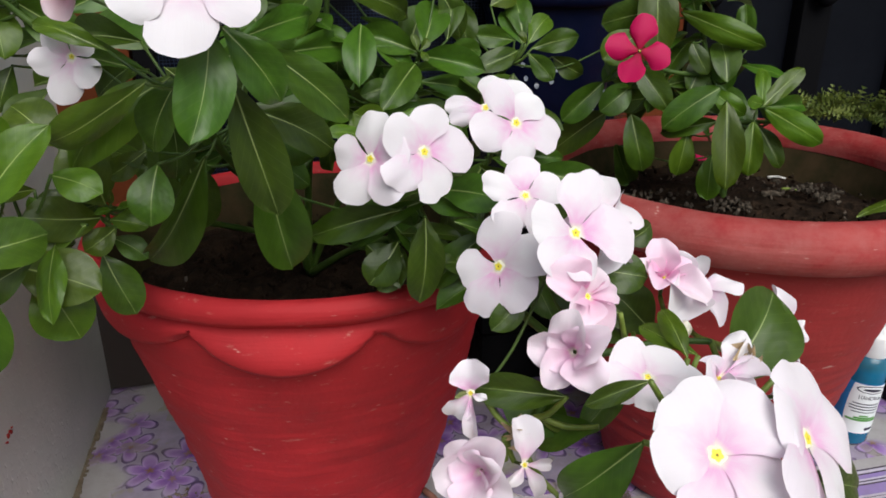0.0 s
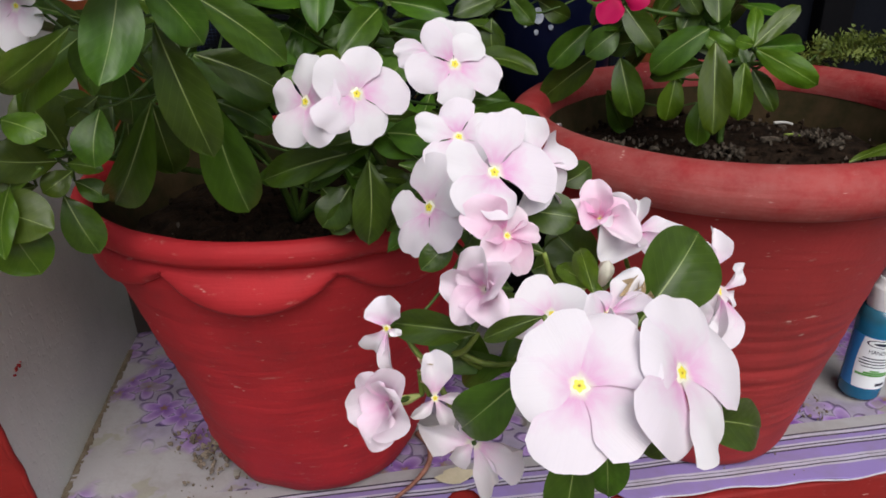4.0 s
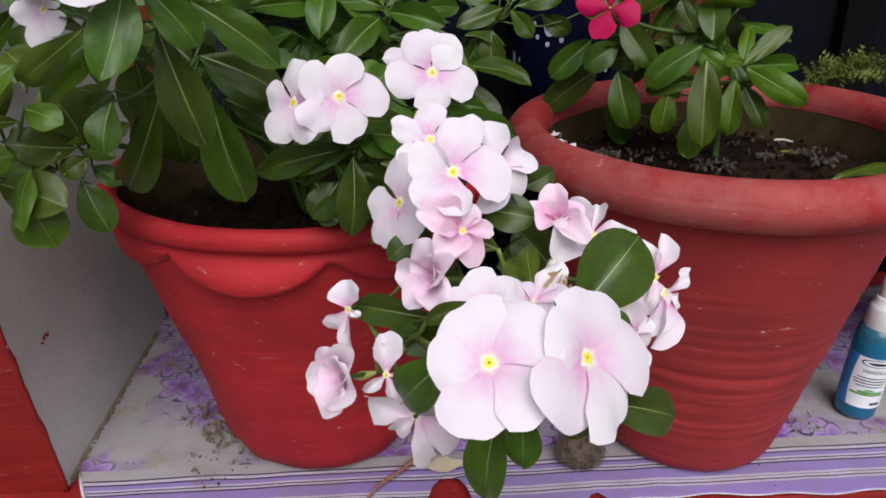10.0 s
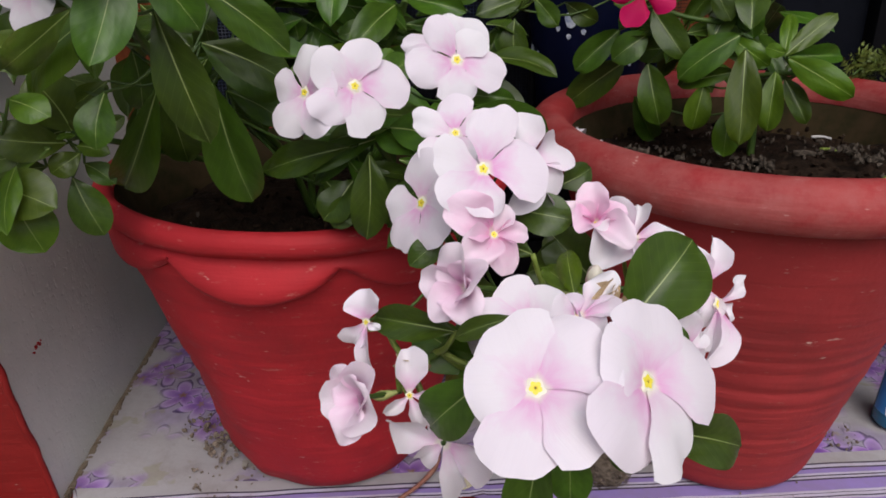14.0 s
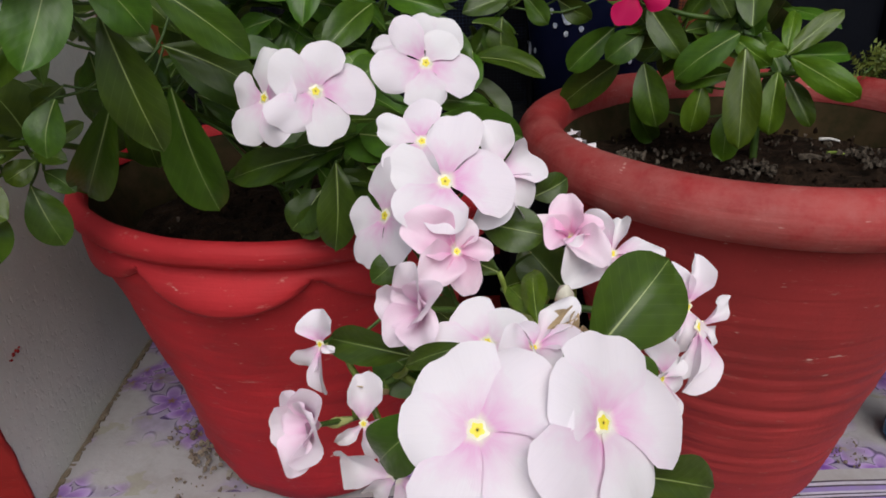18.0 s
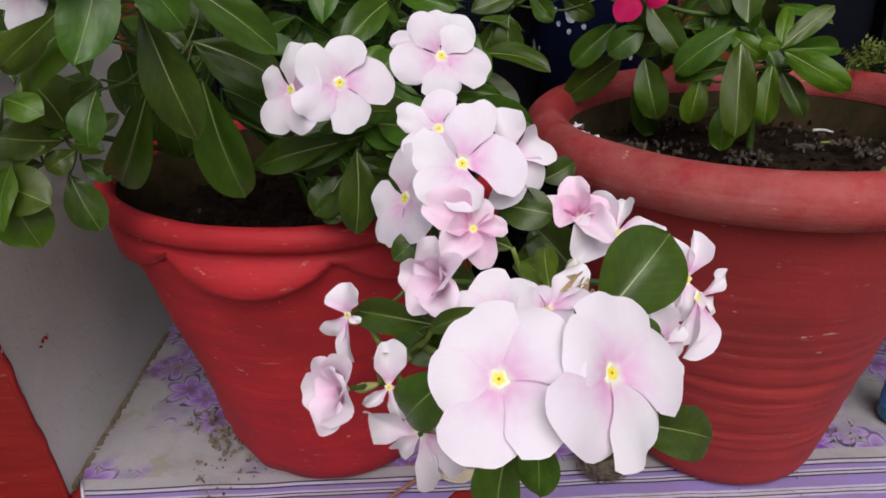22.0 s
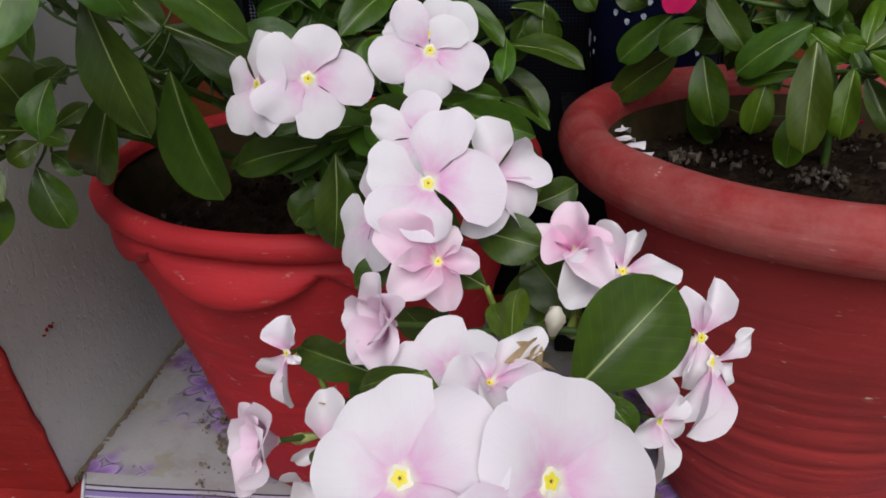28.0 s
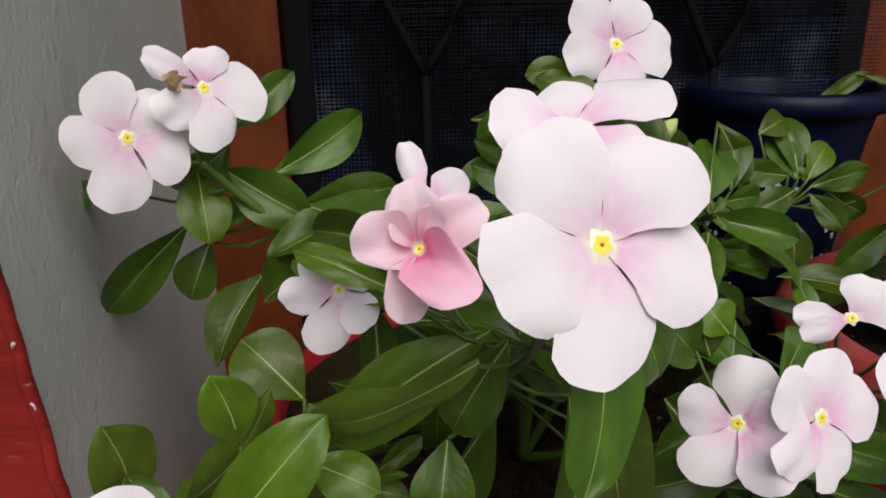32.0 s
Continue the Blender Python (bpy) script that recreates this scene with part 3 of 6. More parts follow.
def leaf_mesh(name, seed, mat, blunt=0.85):
    """A leaf one long and one wide: rounded oblong blade, folded along the midrib, tip drooping."""
    rnd = random.Random(seed)
    droop, fold, wave, ph = rnd.uniform(0.05, 0.20), rnd.uniform(0.06, 0.20), rnd.uniform(0.018, 0.046), rnd.uniform(0, 6)
    curl, fat, sway = rnd.uniform(-0.05, 0.12), rnd.uniform(0.50, 0.63), rnd.uniform(-0.06, 0.06)
    nu, nv = 14, 8
    bm = bmesh.new()
    layer = bm.loops.layers.uv.new("UVMap")
    grid, uvs = [], {}
    for i in range(nu + 1):
        u = i / nu
        # narrow stalk end, widest past the middle, bluntly pointed tip
        if u < fat:
            h = 0.5 * (0.05 + 0.95 * math.sin(0.5 * math.pi * u / fat) ** (1.6 * blunt - 0.30))
        else:
            q = (u - fat) / (1 - fat)
            h = 0.5 * max(0.0, 1 - q ** 2.35) ** (0.74 * blunt + 0.09)
        row = []
        for j in range(nv + 1):
            v = 2 * j / nv - 1
            x = v * h + sway * math.sin(math.pi * u)
            z = 0.25 * droop - droop * (2 * u - 1) ** 2 * (1 if u > 0.5 else 0.4) + fold * abs(v) * h * 2 * (1 - 0.4 * u) - curl * (v * h * 2) ** 2
            z += wave * math.sin(9 * u + ph + 2.0 * v) * abs(v)
            vert = bm.verts.new((x, u, z))
            uvs[vert] = (u, 0.5 + 0.5 * v * max(h * 2, 0.02))
            row.append(vert)
        grid.append(row)
    for i in range(nu):
        for j in range(nv):
            f = bm.faces.new((grid[i][j], grid[i][j + 1], grid[i + 1][j + 1], grid[i + 1][j]))
            for lp in f.loops:
                lp[layer].uv = uvs[lp.vert]
    return mesh_from(bm, name, mat)


SPOON_MESHES = [[leaf_mesh("leaf", s + 500 + 50 * k, m, 0.62) for s in range(9)] for k, m in enumerate((LEAF, LEAF_LIGHT))]
LEAF_MESHES = [[leaf_mesh("leaf", s + 50 * k, m) for s in range(9)] for k, m in enumerate((LEAF, LEAF_LIGHT))]


def interp(x, *stops):
    for (a, p), (b, q) in zip(stops, stops[1:]):
        if x <= b:
            k = max(0.0, (x - a) / (b - a))
            k = k * k * (3 - 2 * k)
            return p + (q - p) * k
    return stops[-1][1]


def petal_mesh(name, seed, mat, narrow=1.0, crumple=0.0, roll=0.0, tip=0.27):
    """A petal one long: narrow claw, broad wavy blade, a little skewed like a pinwheel."""
    rnd = random.Random(seed)
    skew, lift, ruffle, ph = rnd.uniform(0.01, 0.07), rnd.uniform(0.0, 0.08), rnd.uniform(0.012, 0.036), rnd.uniform(0, 6)
    tilt, notch, wide = rnd.uniform(0.02, 0.06), rnd.uniform(0.0, 0.03), rnd.uniform(0.97, 1.06)
    slit, corner = rnd.uniform(0.645, 0.705), rnd.uniform(0.0, 0.09)
    nu, nv = 14, 12
    bm = bmesh.new()
    layer = bm.loops.layers.uv.new("UVMap")
    grid, uvs = [], {}
    for i in range(nu + 1):
        u = i / nu
        row = []
        for j in range(nv + 1):
            v = 2 * j / nv - 1
            top = 1.0 + corner * v - tip * abs(v) ** 2.4 - notch * math.exp(-(v * 4) ** 2) + 0.025 * math.sin(3.1 * v + ph) + 0.012 * math.sin(9 * v + ph)
            y = 0.05 + u * (top - 0.05)
            # joined at the throat, a thin slit beside it, then overlapping lobes
            spread = interp(y, (0.0, 0.80), (0.12, 0.76), (0.20, slit), (0.30, slit + 0.03), (0.46, 0.84), (1.2, 0.84))
            h = min(spread * y, 0.31 + 0.21 * y) * narrow * wide * (1 - 0.16 * max(0.0, u - 0.6))
            x = v * h + skew * u * u
            z = lift * math.sin(math.pi * u * 0.9) + tilt * v * u - 0.06 * u ** 3 + ruffle * u * u * math.sin(5 * v + ph)
            z += crumple * u * u * (0.5 * math.sin(3 * v + ph) + 0.6 * v * v)
            x *= 1 - 0.35 * crumple * u
            z += roll * v * v * math.sin(math.pi * min(1.0, 0.75 * u)) - 0.5 * roll * max(0.0, u - 0.55) ** 2 * 4
            x *= 1 - 0.5 * roll * u
            vert = bm.verts.new((x, y, z))
            uvs[vert] = (y, 0.5 + 0.5 * v)
            row.append(vert)
        grid.append(row)
    for i in range(nu):
        for j in range(nv):
            f = bm.faces.new((grid[i][j], grid[i][j + 1], grid[i + 1][j + 1], grid[i + 1][j]))
            for lp in f.loops:
                lp[layer].uv = uvs[lp.vert]
    return mesh_from(bm, name, mat)


PETALS = {
    "p": [petal_mesh("petal", s, PETAL) for s in range(12)],
    "c": [petal_mesh("petal", 100 + s, PETAL_PINK, 0.95, 0.06, 0.34) for s in range(8)],
    "s": [petal_mesh("petal", 140 + s, PETAL_ROSE, 0.98, 0.10, 0.32) for s in range(8)],
    "m": [petal_mesh("petal", 120 + s, PETAL_PINK, 0.9, 0.3, 0.16) for s in range(8)],
    "h": [petal_mesh("petal", 160 + s, PETAL_BLUSH, 0.92, 0.10, 0.30) for s in range(8)],
    "q": [petal_mesh("petal", 30 + s, PETAL, 0.88, 0.22, 0.2) for s in range(8)],
    "w": [petal_mesh("petal", 60 + s, PETAL, 0.8, 0.7) for s in range(6)],
    "dry": [petal_mesh("petal", 70 + s, PETAL_DRY, 0.75, 0.9) for s in range(3)],
    "r": [petal_mesh("petal", 80 + s, PETAL_RED, 1.0, 0.0, -0.12, 0.50) for s in range(6)],
}


def throat_mesh():
    """Cream ring, yellow star and dark eye at the mouth of the tube."""
    bm = bmesh.new()
    rings = []
    for r, wob, z in ((0.128, 0.024, 0.022), (0.100, 0.014, 0.034), (0.076, 0.012, 0.040), (0.022, 0.003, 0.046)):
        rings.append([bm.verts.new(((r + wob * math.cos(math.tau * i / 4)) * math.sin(math.tau * i / 20), (r + wob * math.cos(math.tau * i / 4)) * math.cos(math.tau * i / 20), z)) for i in range(20)])
    for k, (outer, inner) in enumerate(zip(rings, rings[1:])):
        for i in range(20):
            j = (i + 1) % 20
            bm.faces.new((outer[j], outer[i], inner[i], inner[j])).material_index = (0, 0, 1)[k]
    mid = bm.verts.new((0, 0, 0.020))
    for i in range(20):
        bm.faces.new((rings[3][(i + 1) % 20], rings[3][i], mid)).material_index = 2
    return mesh_from(bm, "throat", CREAM_EYE, YELLOW, ORANGE_EYE)


def tube_mesh():
    """The slender tube behind a blossom, with a small green calyx."""
    bm = lathe([(0.050, 0.035), (0.048, 0.0), (0.052, -0.25), (0.060, -0.55), (0.052, -0.75), (0.045, -0.86)], 10, close=True)
    return mesh_from(bm, "flower", STEM)


THROAT, TUBE = throat_mesh(), tube_mesh()
periwinkle = thing("periwinkle_plant", "bushy periwinkle with pale pink flowers growing from the wavy red pot", "flowering plant", at=(0.0155, 0.5725, 0.222))
periwinkle_red = thing("periwinkle_plant", "young periwinkle with one crimson flower growing from the wide red pot", "flowering plant", at=(0.379, 0.560, 0.262))
PLANT_OF = {k: periwinkle for k in "abcdef"}
PLANT_OF["r"] = periwinkle_red
JOINTS = {k: [] for k in "abcdefgr"}
COUNT = {"leaf": 0, "flower": 0}


def under(ob, parent):
    """Hang ob under parent and keep it where it stands in the world."""
    ob.parent = parent
    ob.matrix_parent_inverse = Matrix.Translation(-Vector(parent.location)) if parent.type == "EMPTY" else parent.matrix_basis.inverted()
    return ob


def leaf(branch, base, tip, facing, width, light):
    COUNT["leaf"] += 1
    base, tip = Vector(base), Vector(tip)
    y = tip - base
    length = y.length
    y.normalize()
    z = Vector(facing)
    z = (z - y * z.dot(y)).normalized()
    x = y.cross(z)
    ob = new("leaf", (SPOON_MESHES if branch == "r" else LEAF_MESHES)[light][(COUNT["leaf"] * 7) % 9])
    m = Matrix((x, y, z)).transposed().to_4x4()
    m.translation = base
    ob.matrix_basis = m @ Matrix.Diagonal((width * (0.98 if branch == "r" else 1.0), length * (1.14 if branch == "r" else 1.03), length * 0.9, 1))
    under(ob, PLANT_OF[branch])
    JOINTS[branch].append(base)
    return ob


def flower(branch, at, facing, up, radius, kind, petals, throat=True):
    """A blossom; petals holds (clockwise angle from up, length, width, lift in degrees) for each petal."""
    COUNT["flower"] += 1
    z = Vector(facing).normalized()
    y = Vector(up)
    y = (y - z * y.dot(z)).normalized()
    x = y.cross(z)
    m = Matrix((x, y, z)).transposed().to_4x4()
    m.translation = Vector(at) - z * 0.03 * radius
    ob = new("flower", TUBE)
    ob.matrix_basis = m @ Matrix.Scale(radius, 4)
    under(ob, PLANT_OF[branch])
    rnd = random.Random(COUNT["flower"] * 13 + 5)
    label = {"s": "rose pink flower with tightly rolled petals", "m": "pink flower with ruffled curled petals", "c": "pink flower with upright curled petals", "h": "half-closed pale pink flower", "w": "withered drooping flower", "r": "crimson flower"}.get(kind, "")
    if label:
        tagged(ob, label)
    spread = 0.5 if kind in "mcs" else 0.12
    for i, (angle, length, width, lift) in enumerate(petals):
        p = new("petal", rnd.choice(PETALS[kind]))
        p.parent = ob
        raised = lift * (1 + spread * rnd.uniform(-1, 1)) + rnd.uniform(-3, 3)
        p.matrix_basis = pose(0, 0, 0.012 * (i % 2), 0, 0, -angle) @ pose(0, 0, 0, raised, rnd.uniform(-5, 5), 0) @ Matrix.Diagonal((width * (0.35 + 0.70 * length), 1.05 * length, 0.5 + 0.5 * length, 1))
    if throat:
        t = new("throat", THROAT)
        t.parent = ob
        if kind == "r":
            t.matrix_basis = Matrix.Diagonal((0.3, 0.3, 0.9, 1))
    JOINTS[branch].append(Vector(at) - z * 0.86 * radius)
    return ob


def round_of(count, lift, seed, length=0.92):
    """Evenly spread petals with small chance differences."""
    rnd = random.Random(seed)
    return [(360 / count * i + rnd.uniform(-7, 7), length * rnd.uniform(0.93, 1.07), 1.0, lift * rnd.uniform(0.5, 1.4)) for i in range(count)]


def stem(branch, points, r0=0.0035, r1=0.0018, mat=None):
    """A main stem; the leaf stalks near it are added once all leaves are placed."""
    plant = PLANT_OF[branch]
    ob = part("stem", tube(points, r0, r1, 8, 6), mat or STEM)
    under(ob, plant)
    return ob


def twigs(branch, lines):
    """Short stalks from each leaf and blossom to the nearest main stem of its branch."""
    spots = []
    for line in lines:
        for a, b in zip(line, line[1:]):
            for k in range(9):
                spots.append(Vector(a).lerp(Vector(b), k / 8))
    for j in JOINTS[branch]:
        s = min(spots, key=lambda q: (q - j).length + 0.6 * max(0.0, q.z - j.z))
        if 0.004 < (s - j).length < 0.12:
            mid = (s + j) / 2 + Vector((0, 0, -0.12 * (s - j).length))
            under(part("stalk", tube([s, mid, j], 0.0017 if branch == "e" else 0.0010, 0.0013 if branch == "e" else 0.0008, 6, 3), STALK if branch == "e" else STEM), PLANT_OF[branch])


def bud(branch, at, way, length, thick, mat, label):
    """A slender twisted bud, or a withered one."""
    w = Vector(way).normalized()
    m = w.to_track_quat("Z", "Y").to_matrix().to_4x4()
    m.translation = Vector(at)
    ob = part("bud", lathe([(0.12, 0.0), (0.5, 0.15), (0.8, 0.4), (1.0, 0.62), (0.8, 0.8), (0.35, 0.95), (0.05, 1.0)], 10, lambda a, r, z: (r * (1 + 0.18 * math.sin(5 * a + 6 * z)), z), close=True), mat)
    ob.matrix_basis = m @ Matrix.Diagonal((thick, thick, length, 1))
    tagged(under(ob, PLANT_OF[branch]), label)
    JOINTS[branch].append(Vector(at))


def withered(branch, at, way, size):
    """A shrivelled tan blossom."""
    z = Vector(way).normalized()
    m = z.to_track_quat("Z", "Y").to_matrix().to_4x4()
    m.translation = Vector(at)
    ob = part("withered_flower", lathe([(0.10, -0.5), (0.14, -0.2), (0.2, 0.0), (0.1, 0.12)], 8, close=True), PETAL_DRY)
    ob.matrix_basis = m @ Matrix.Scale(size, 4)
    tagged(under(ob, PLANT_OF[branch]), "withered tan flower")
    for i in range(5):
        p = new("petal", PETALS["dry"][i % 3])
        p.parent = ob
        p.matrix_basis = pose(0, 0, 0, 0, 0, 72 * i + 11 * (i % 2)) @ pose(0, 0, 0, 48 + 14 * (i % 3), 20 * (i % 2) - 10, 0)
    JOINTS[branch].append(Vector(at) - z * 0.5 * size)

# ---- leaves and blossoms, branch by branch ----
# front branch
leaf("a", (-0.024, 0.331, 0.441), (-0.033, 0.303, 0.400), (0.42, -0.77, 0.48), 0.025, 0)
leaf("a", (-0.020, 0.340, 0.439), (0.003, 0.345, 0.406), (0.31, -0.94, 0.11), 0.022, 0)
leaf("a", (-0.005, 0.374, 0.426), (0.037, 0.389, 0.387), (0.42, -0.90, 0.14), 0.023, 0)
leaf("a", (-0.019, 0.352, 0.415), (-0.003, 0.353, 0.350), (0.24, -0.97, 0.05), 0.026, 0)
leaf("a", (-0.009, 0.398, 0.371), (0.002, 0.409, 0.296), (0.20, -0.98, -0.08), 0.030, 0)
leaf("a", (-0.038, 0.395, 0.369), (-0.076, 0.415, 0.302), (0.15, -0.94, -0.31), 0.025, 0)
leaf("a", (-0.054, 0.343, 0.416), (-0.106, 0.364, 0.384), (-0.11, -0.95, -0.28), 0.018, 1)
leaf("a", (-0.091, 0.400, 0.345), (-0.103, 0.392, 0.377), (0.32, -0.84, 0.44), 0.031, 1)
leaf("a", (-0.068, 0.405, 0.372), (-0.088, 0.400, 0.360), (0.32, -0.83, 0.45), 0.013, 1)
leaf("a", (-0.055, 0.415, 0.387), (-0.057, 0.420, 0.351), (0.39, -0.89, 0.24), 0.021, 0)
leaf("a", (-0.016, 0.415, 0.390), (0.031, 0.425, 0.363), (0.04, -0.87, 0.50), 0.026, 0)
leaf("a", (0.084, 0.405, 0.335), (0.010, 0.410, 0.315), (0.05, -0.91, 0.41), 0.020, 0)
leaf("a", (0.066, 0.405, 0.301), (0.051, 0.400, 0.281), (0.28, -0.81, 0.52), 0.018, 0)
leaf("a", (-0.091, 0.400, 0.337), (-0.072, 0.395, 0.334), (0.47, -0.77, 0.43), 0.012, 1)
leaf("a", (-0.087, 0.395, 0.334), (-0.101, 0.385, 0.326), (0.46, -0.82, 0.35), 0.015, 1)
leaf("a", (-0.097, 0.400, 0.318), (-0.084, 0.395, 0.284), (0.39, -0.71, 0.59), 0.023, 0)
leaf("a", (-0.121, 0.375, 0.321), (-0.105, 0.365, 0.288), (0.41, -0.71, 0.57), 0.031, 1)
leaf("a", (-0.093, 0.395, 0.340), (-0.120, 0.370, 0.351), (0.50, -0.81, 0.29), 0.023, 1)
leaf("a", (-0.105, 0.410, 0.342), (-0.127, 0.410, 0.348), (0.49, -0.75, 0.44), 0.015, 0)
leaf("a", (-0.084, 0.405, 0.339), (-0.065, 0.410, 0.350), (0.31, -0.90, 0.29), 0.010, 1)
leaf("a", (-0.093, 0.410, 0.323), (-0.076, 0.405, 0.312), (0.47, -0.76, 0.45), 0.014, 0)
leaf("a", (-0.110, 0.400, 0.325), (-0.132, 0.390, 0.324), (0.46, -0.70, 0.55), 0.016, 0)
leaf("a", (-0.087, 0.398, 0.343), (-0.073, 0.390, 0.348), (0.41, -0.74, 0.54), 0.004, 1)
leaf("a", (-0.088, 0.396, 0.344), (-0.093, 0.385, 0.346), (0.34, -0.77, 0.53), 0.004, 1)
leaf("a", (-0.088, 0.396, 0.346), (-0.086, 0.390, 0.355), (0.34, -0.76, 0.56), 0.004, 1)
leaf("a", (-0.153, 0.385, 0.345), (-0.117, 0.380, 0.386), (0.64, -0.71, 0.30), 0.017, 1)
leaf("a", (-0.098, 0.385, 0.340), (-0.135, 0.375, 0.336), (0.39, -0.80, 0.45), 0.022, 1)
leaf("a", (-0.095, 0.400, 0.346), (-0.125, 0.395, 0.342), (0.58, -0.69, 0.43), 0.017, 0)
leaf("a", (-0.132, 0.370, 0.327), (-0.092, 0.360, 0.315), (0.53, -0.71, 0.47), 0.030, 1)
leaf("a", (-0.134, 0.375, 0.324), (-0.157, 0.365, 0.318), (0.53, -0.69, 0.49), 0.019, 0)
leaf("a", (-0.119, 0.385, 0.360), (-0.133, 0.370, 0.361), (0.45, -0.73, 0.50), 0.009, 1)
leaf("a", (-0.120, 0.385, 0.341), (-0.120, 0.380, 0.357), (0.47, -0.66, 0.58), 0.009, 1)
leaf("a", (-0.126, 0.305, 0.352), (-0.134, 0.300, 0.302), (0.47, -0.59, 0.66), 0.031, 0)
leaf("a", (-0.134, 0.315, 0.353), (-0.104, 0.340, 0.353), (0.49, -0.62, 0.62), 0.024, 0)
leaf("a", (-0.114, 0.345, 0.338), (-0.141, 0.335, 0.325), (0.51, -0.73, 0.46), 0.019, 0)
leaf("a", (-0.154, 0.300, 0.359), (-0.171, 0.290, 0.333), (0.56, -0.55, 0.62), 0.023, 0)
leaf("a", (-0.137, 0.325, 0.378), (-0.150, 0.335, 0.396), (0.59, -0.66, 0.46), 0.011, 0)
leaf("a", (-0.119, 0.360, 0.385), (-0.133, 0.350, 0.370), (0.53, -0.76, 0.38), 0.010, 1)
leaf("a", (-0.154, 0.345, 0.379), (-0.153, 0.335, 0.409), (0.50, -0.61, 0.62), 0.021, 1)
leaf("a", (-0.129, 0.380, 0.374), (-0.134, 0.375, 0.401), (0.26, -0.81, 0.52), 0.019, 1)
leaf("a", (-0.133, 0.345, 0.361), (-0.100, 0.350, 0.398), (0.35, -0.58, 0.73), 0.023, 1)
leaf("a", (-0.108, 0.400, 0.377), (-0.129, 0.410, 0.398), (0.10, -0.73, 0.68), 0.027, 1)
leaf("a", (-0.106, 0.370, 0.371), (-0.084, 0.360, 0.365), (0.18, -0.76, 0.62), 0.018, 1)
leaf("a", (-0.059, 0.375, 0.372), (-0.064, 0.360, 0.347), (0.02, -0.66, 0.75), 0.022, 0)
leaf("a", (-0.008, 0.349, 0.452), (-0.010, 0.364, 0.492), (-0.03, -0.94, 0.35), 0.019, 0)
leaf("a", (-0.016, 0.393, 0.428), (0.026, 0.452, 0.435), (0.78, -0.58, 0.23), 0.018, 0)
leaf("a", (0.001, 0.463, 0.411), (0.055, 0.520, 0.408), (0.70, -0.65, 0.29), 0.021, 0)
leaf("a", (-0.007, 0.448, 0.430), (-0.009, 0.456, 0.451), (0.24, -0.90, 0.35), 0.018, 0)
leaf("a", (-0.057, 0.376, 0.416), (-0.110, 0.432, 0.420), (-0.57, -0.58, 0.59), 0.016, 0)
leaf("a", (-0.064, 0.412, 0.426), (-0.104, 0.449, 0.426), (-0.61, -0.66, 0.44), 0.018, 0)
leaf("a", (-0.073, 0.376, 0.426), (-0.106, 0.386, 0.440), (-0.01, -0.81, 0.58), 0.011, 1)
leaf("a", (-0.073, 0.441, 0.412), (-0.097, 0.448, 0.393), (-0.38, -0.92, 0.13), 0.016, 0)
leaf("a", (-0.046, 0.366, 0.416), (-0.101, 0.373, 0.375), (-0.37, -0.85, 0.37), 0.025, 1)
leaf("a", (-0.042, 0.358, 0.416), (-0.060, 0.362, 0.382), (-0.40, -0.91, 0.11), 0.020, 0)
leaf("a", (-0.023, 0.440, 0.386), (0.020, 0.450, 0.352), (0.28, -0.86, 0.43), 0.033, 0)
leaf("a", (-0.019, 0.470, 0.351), (0.017, 0.470, 0.329), (0.26, -0.85, 0.46), 0.021, 0)
leaf("a", (-0.026, 0.500, 0.364), (-0.003, 0.500, 0.314), (0.28, -0.85, 0.45), 0.025, 0)
leaf("a", (-0.055, 0.460, 0.354), (-0.051, 0.470, 0.304), (0.34, -0.81, 0.47), 0.028, 0)
leaf("a", (-0.067, 0.450, 0.353), (-0.073, 0.460, 0.317), (0.38, -0.80, 0.46), 0.022, 0)
flower("a", (-0.031, 0.313, 0.461), (0.13, -0.91, 0.38), (-0.50, 0.27, 0.82), 0.0296, "p", ((69, 1.0, 0.99, 6), (140, 0.98, 0.99, 6), (211, 1.03, 0.97, 6), (279, 0.98, 1.02, 6), (357, 1.02, 1.04, 6)))
flower("a", (-0.031, 0.338, 0.484), (0.05, -0.62, 0.78), (-0.23, 0.75, 0.61), 0.0241, "p", ((1, 0.55, 1.03, 8), (75, 1.21, 0.75, 8), (147, 1.0, 1.02, 8), (223, 1.0, 0.97, 8), (287, 0.87, 0.96, 8)))
flower("a", (-0.067, 0.348, 0.463), (-0.13, -0.81, 0.57), (-0.31, 0.58, 0.76), 0.0119, "p", ((70, 1.0, 0.98, 14), (139, 1.12, 0.91, 14), (201, 0.8, 0.9, 14), (298, 0.8, 0.9, 14), (359, 1.45, 0.55, 14)))
flower("a", (-0.072, 0.323, 0.459), (-0.07, -0.90, 0.44), (-0.23, 0.44, 0.87), 0.0174, "s", ((69, 1.04, 1.03, 36), (146, 1.31, 0.9, 36), (206, 1.0, 0.9, 36), (284, 0.94, 1.05, 36), (358, 0.94, 1.01, 36)))
flower("a", (-0.093, 0.393, 0.422), (-0.20, -0.97, 0.10), (-0.86, 0.23, 0.46), 0.0161, "p", ((20, 0.98, 1.02, 10), (106, 0.75, 1.1, 10), (197, 1.0, 1.04, 10), (256, 1.39, 0.88, 10), (320, 1.2, 0.88, 10)))
flower("a", (-0.151, 0.312, 0.372), (0.55, -0.69, 0.48), (-0.13, 0.49, 0.86), 0.0285, "p", ((66, 1.02, 1.02, 8), (144, 1.07, 0.97, 8), (206, 1.0, 0.97, 8), (283, 0.82, 1.05, 8), (357, 1.0, 1.0, 8)))
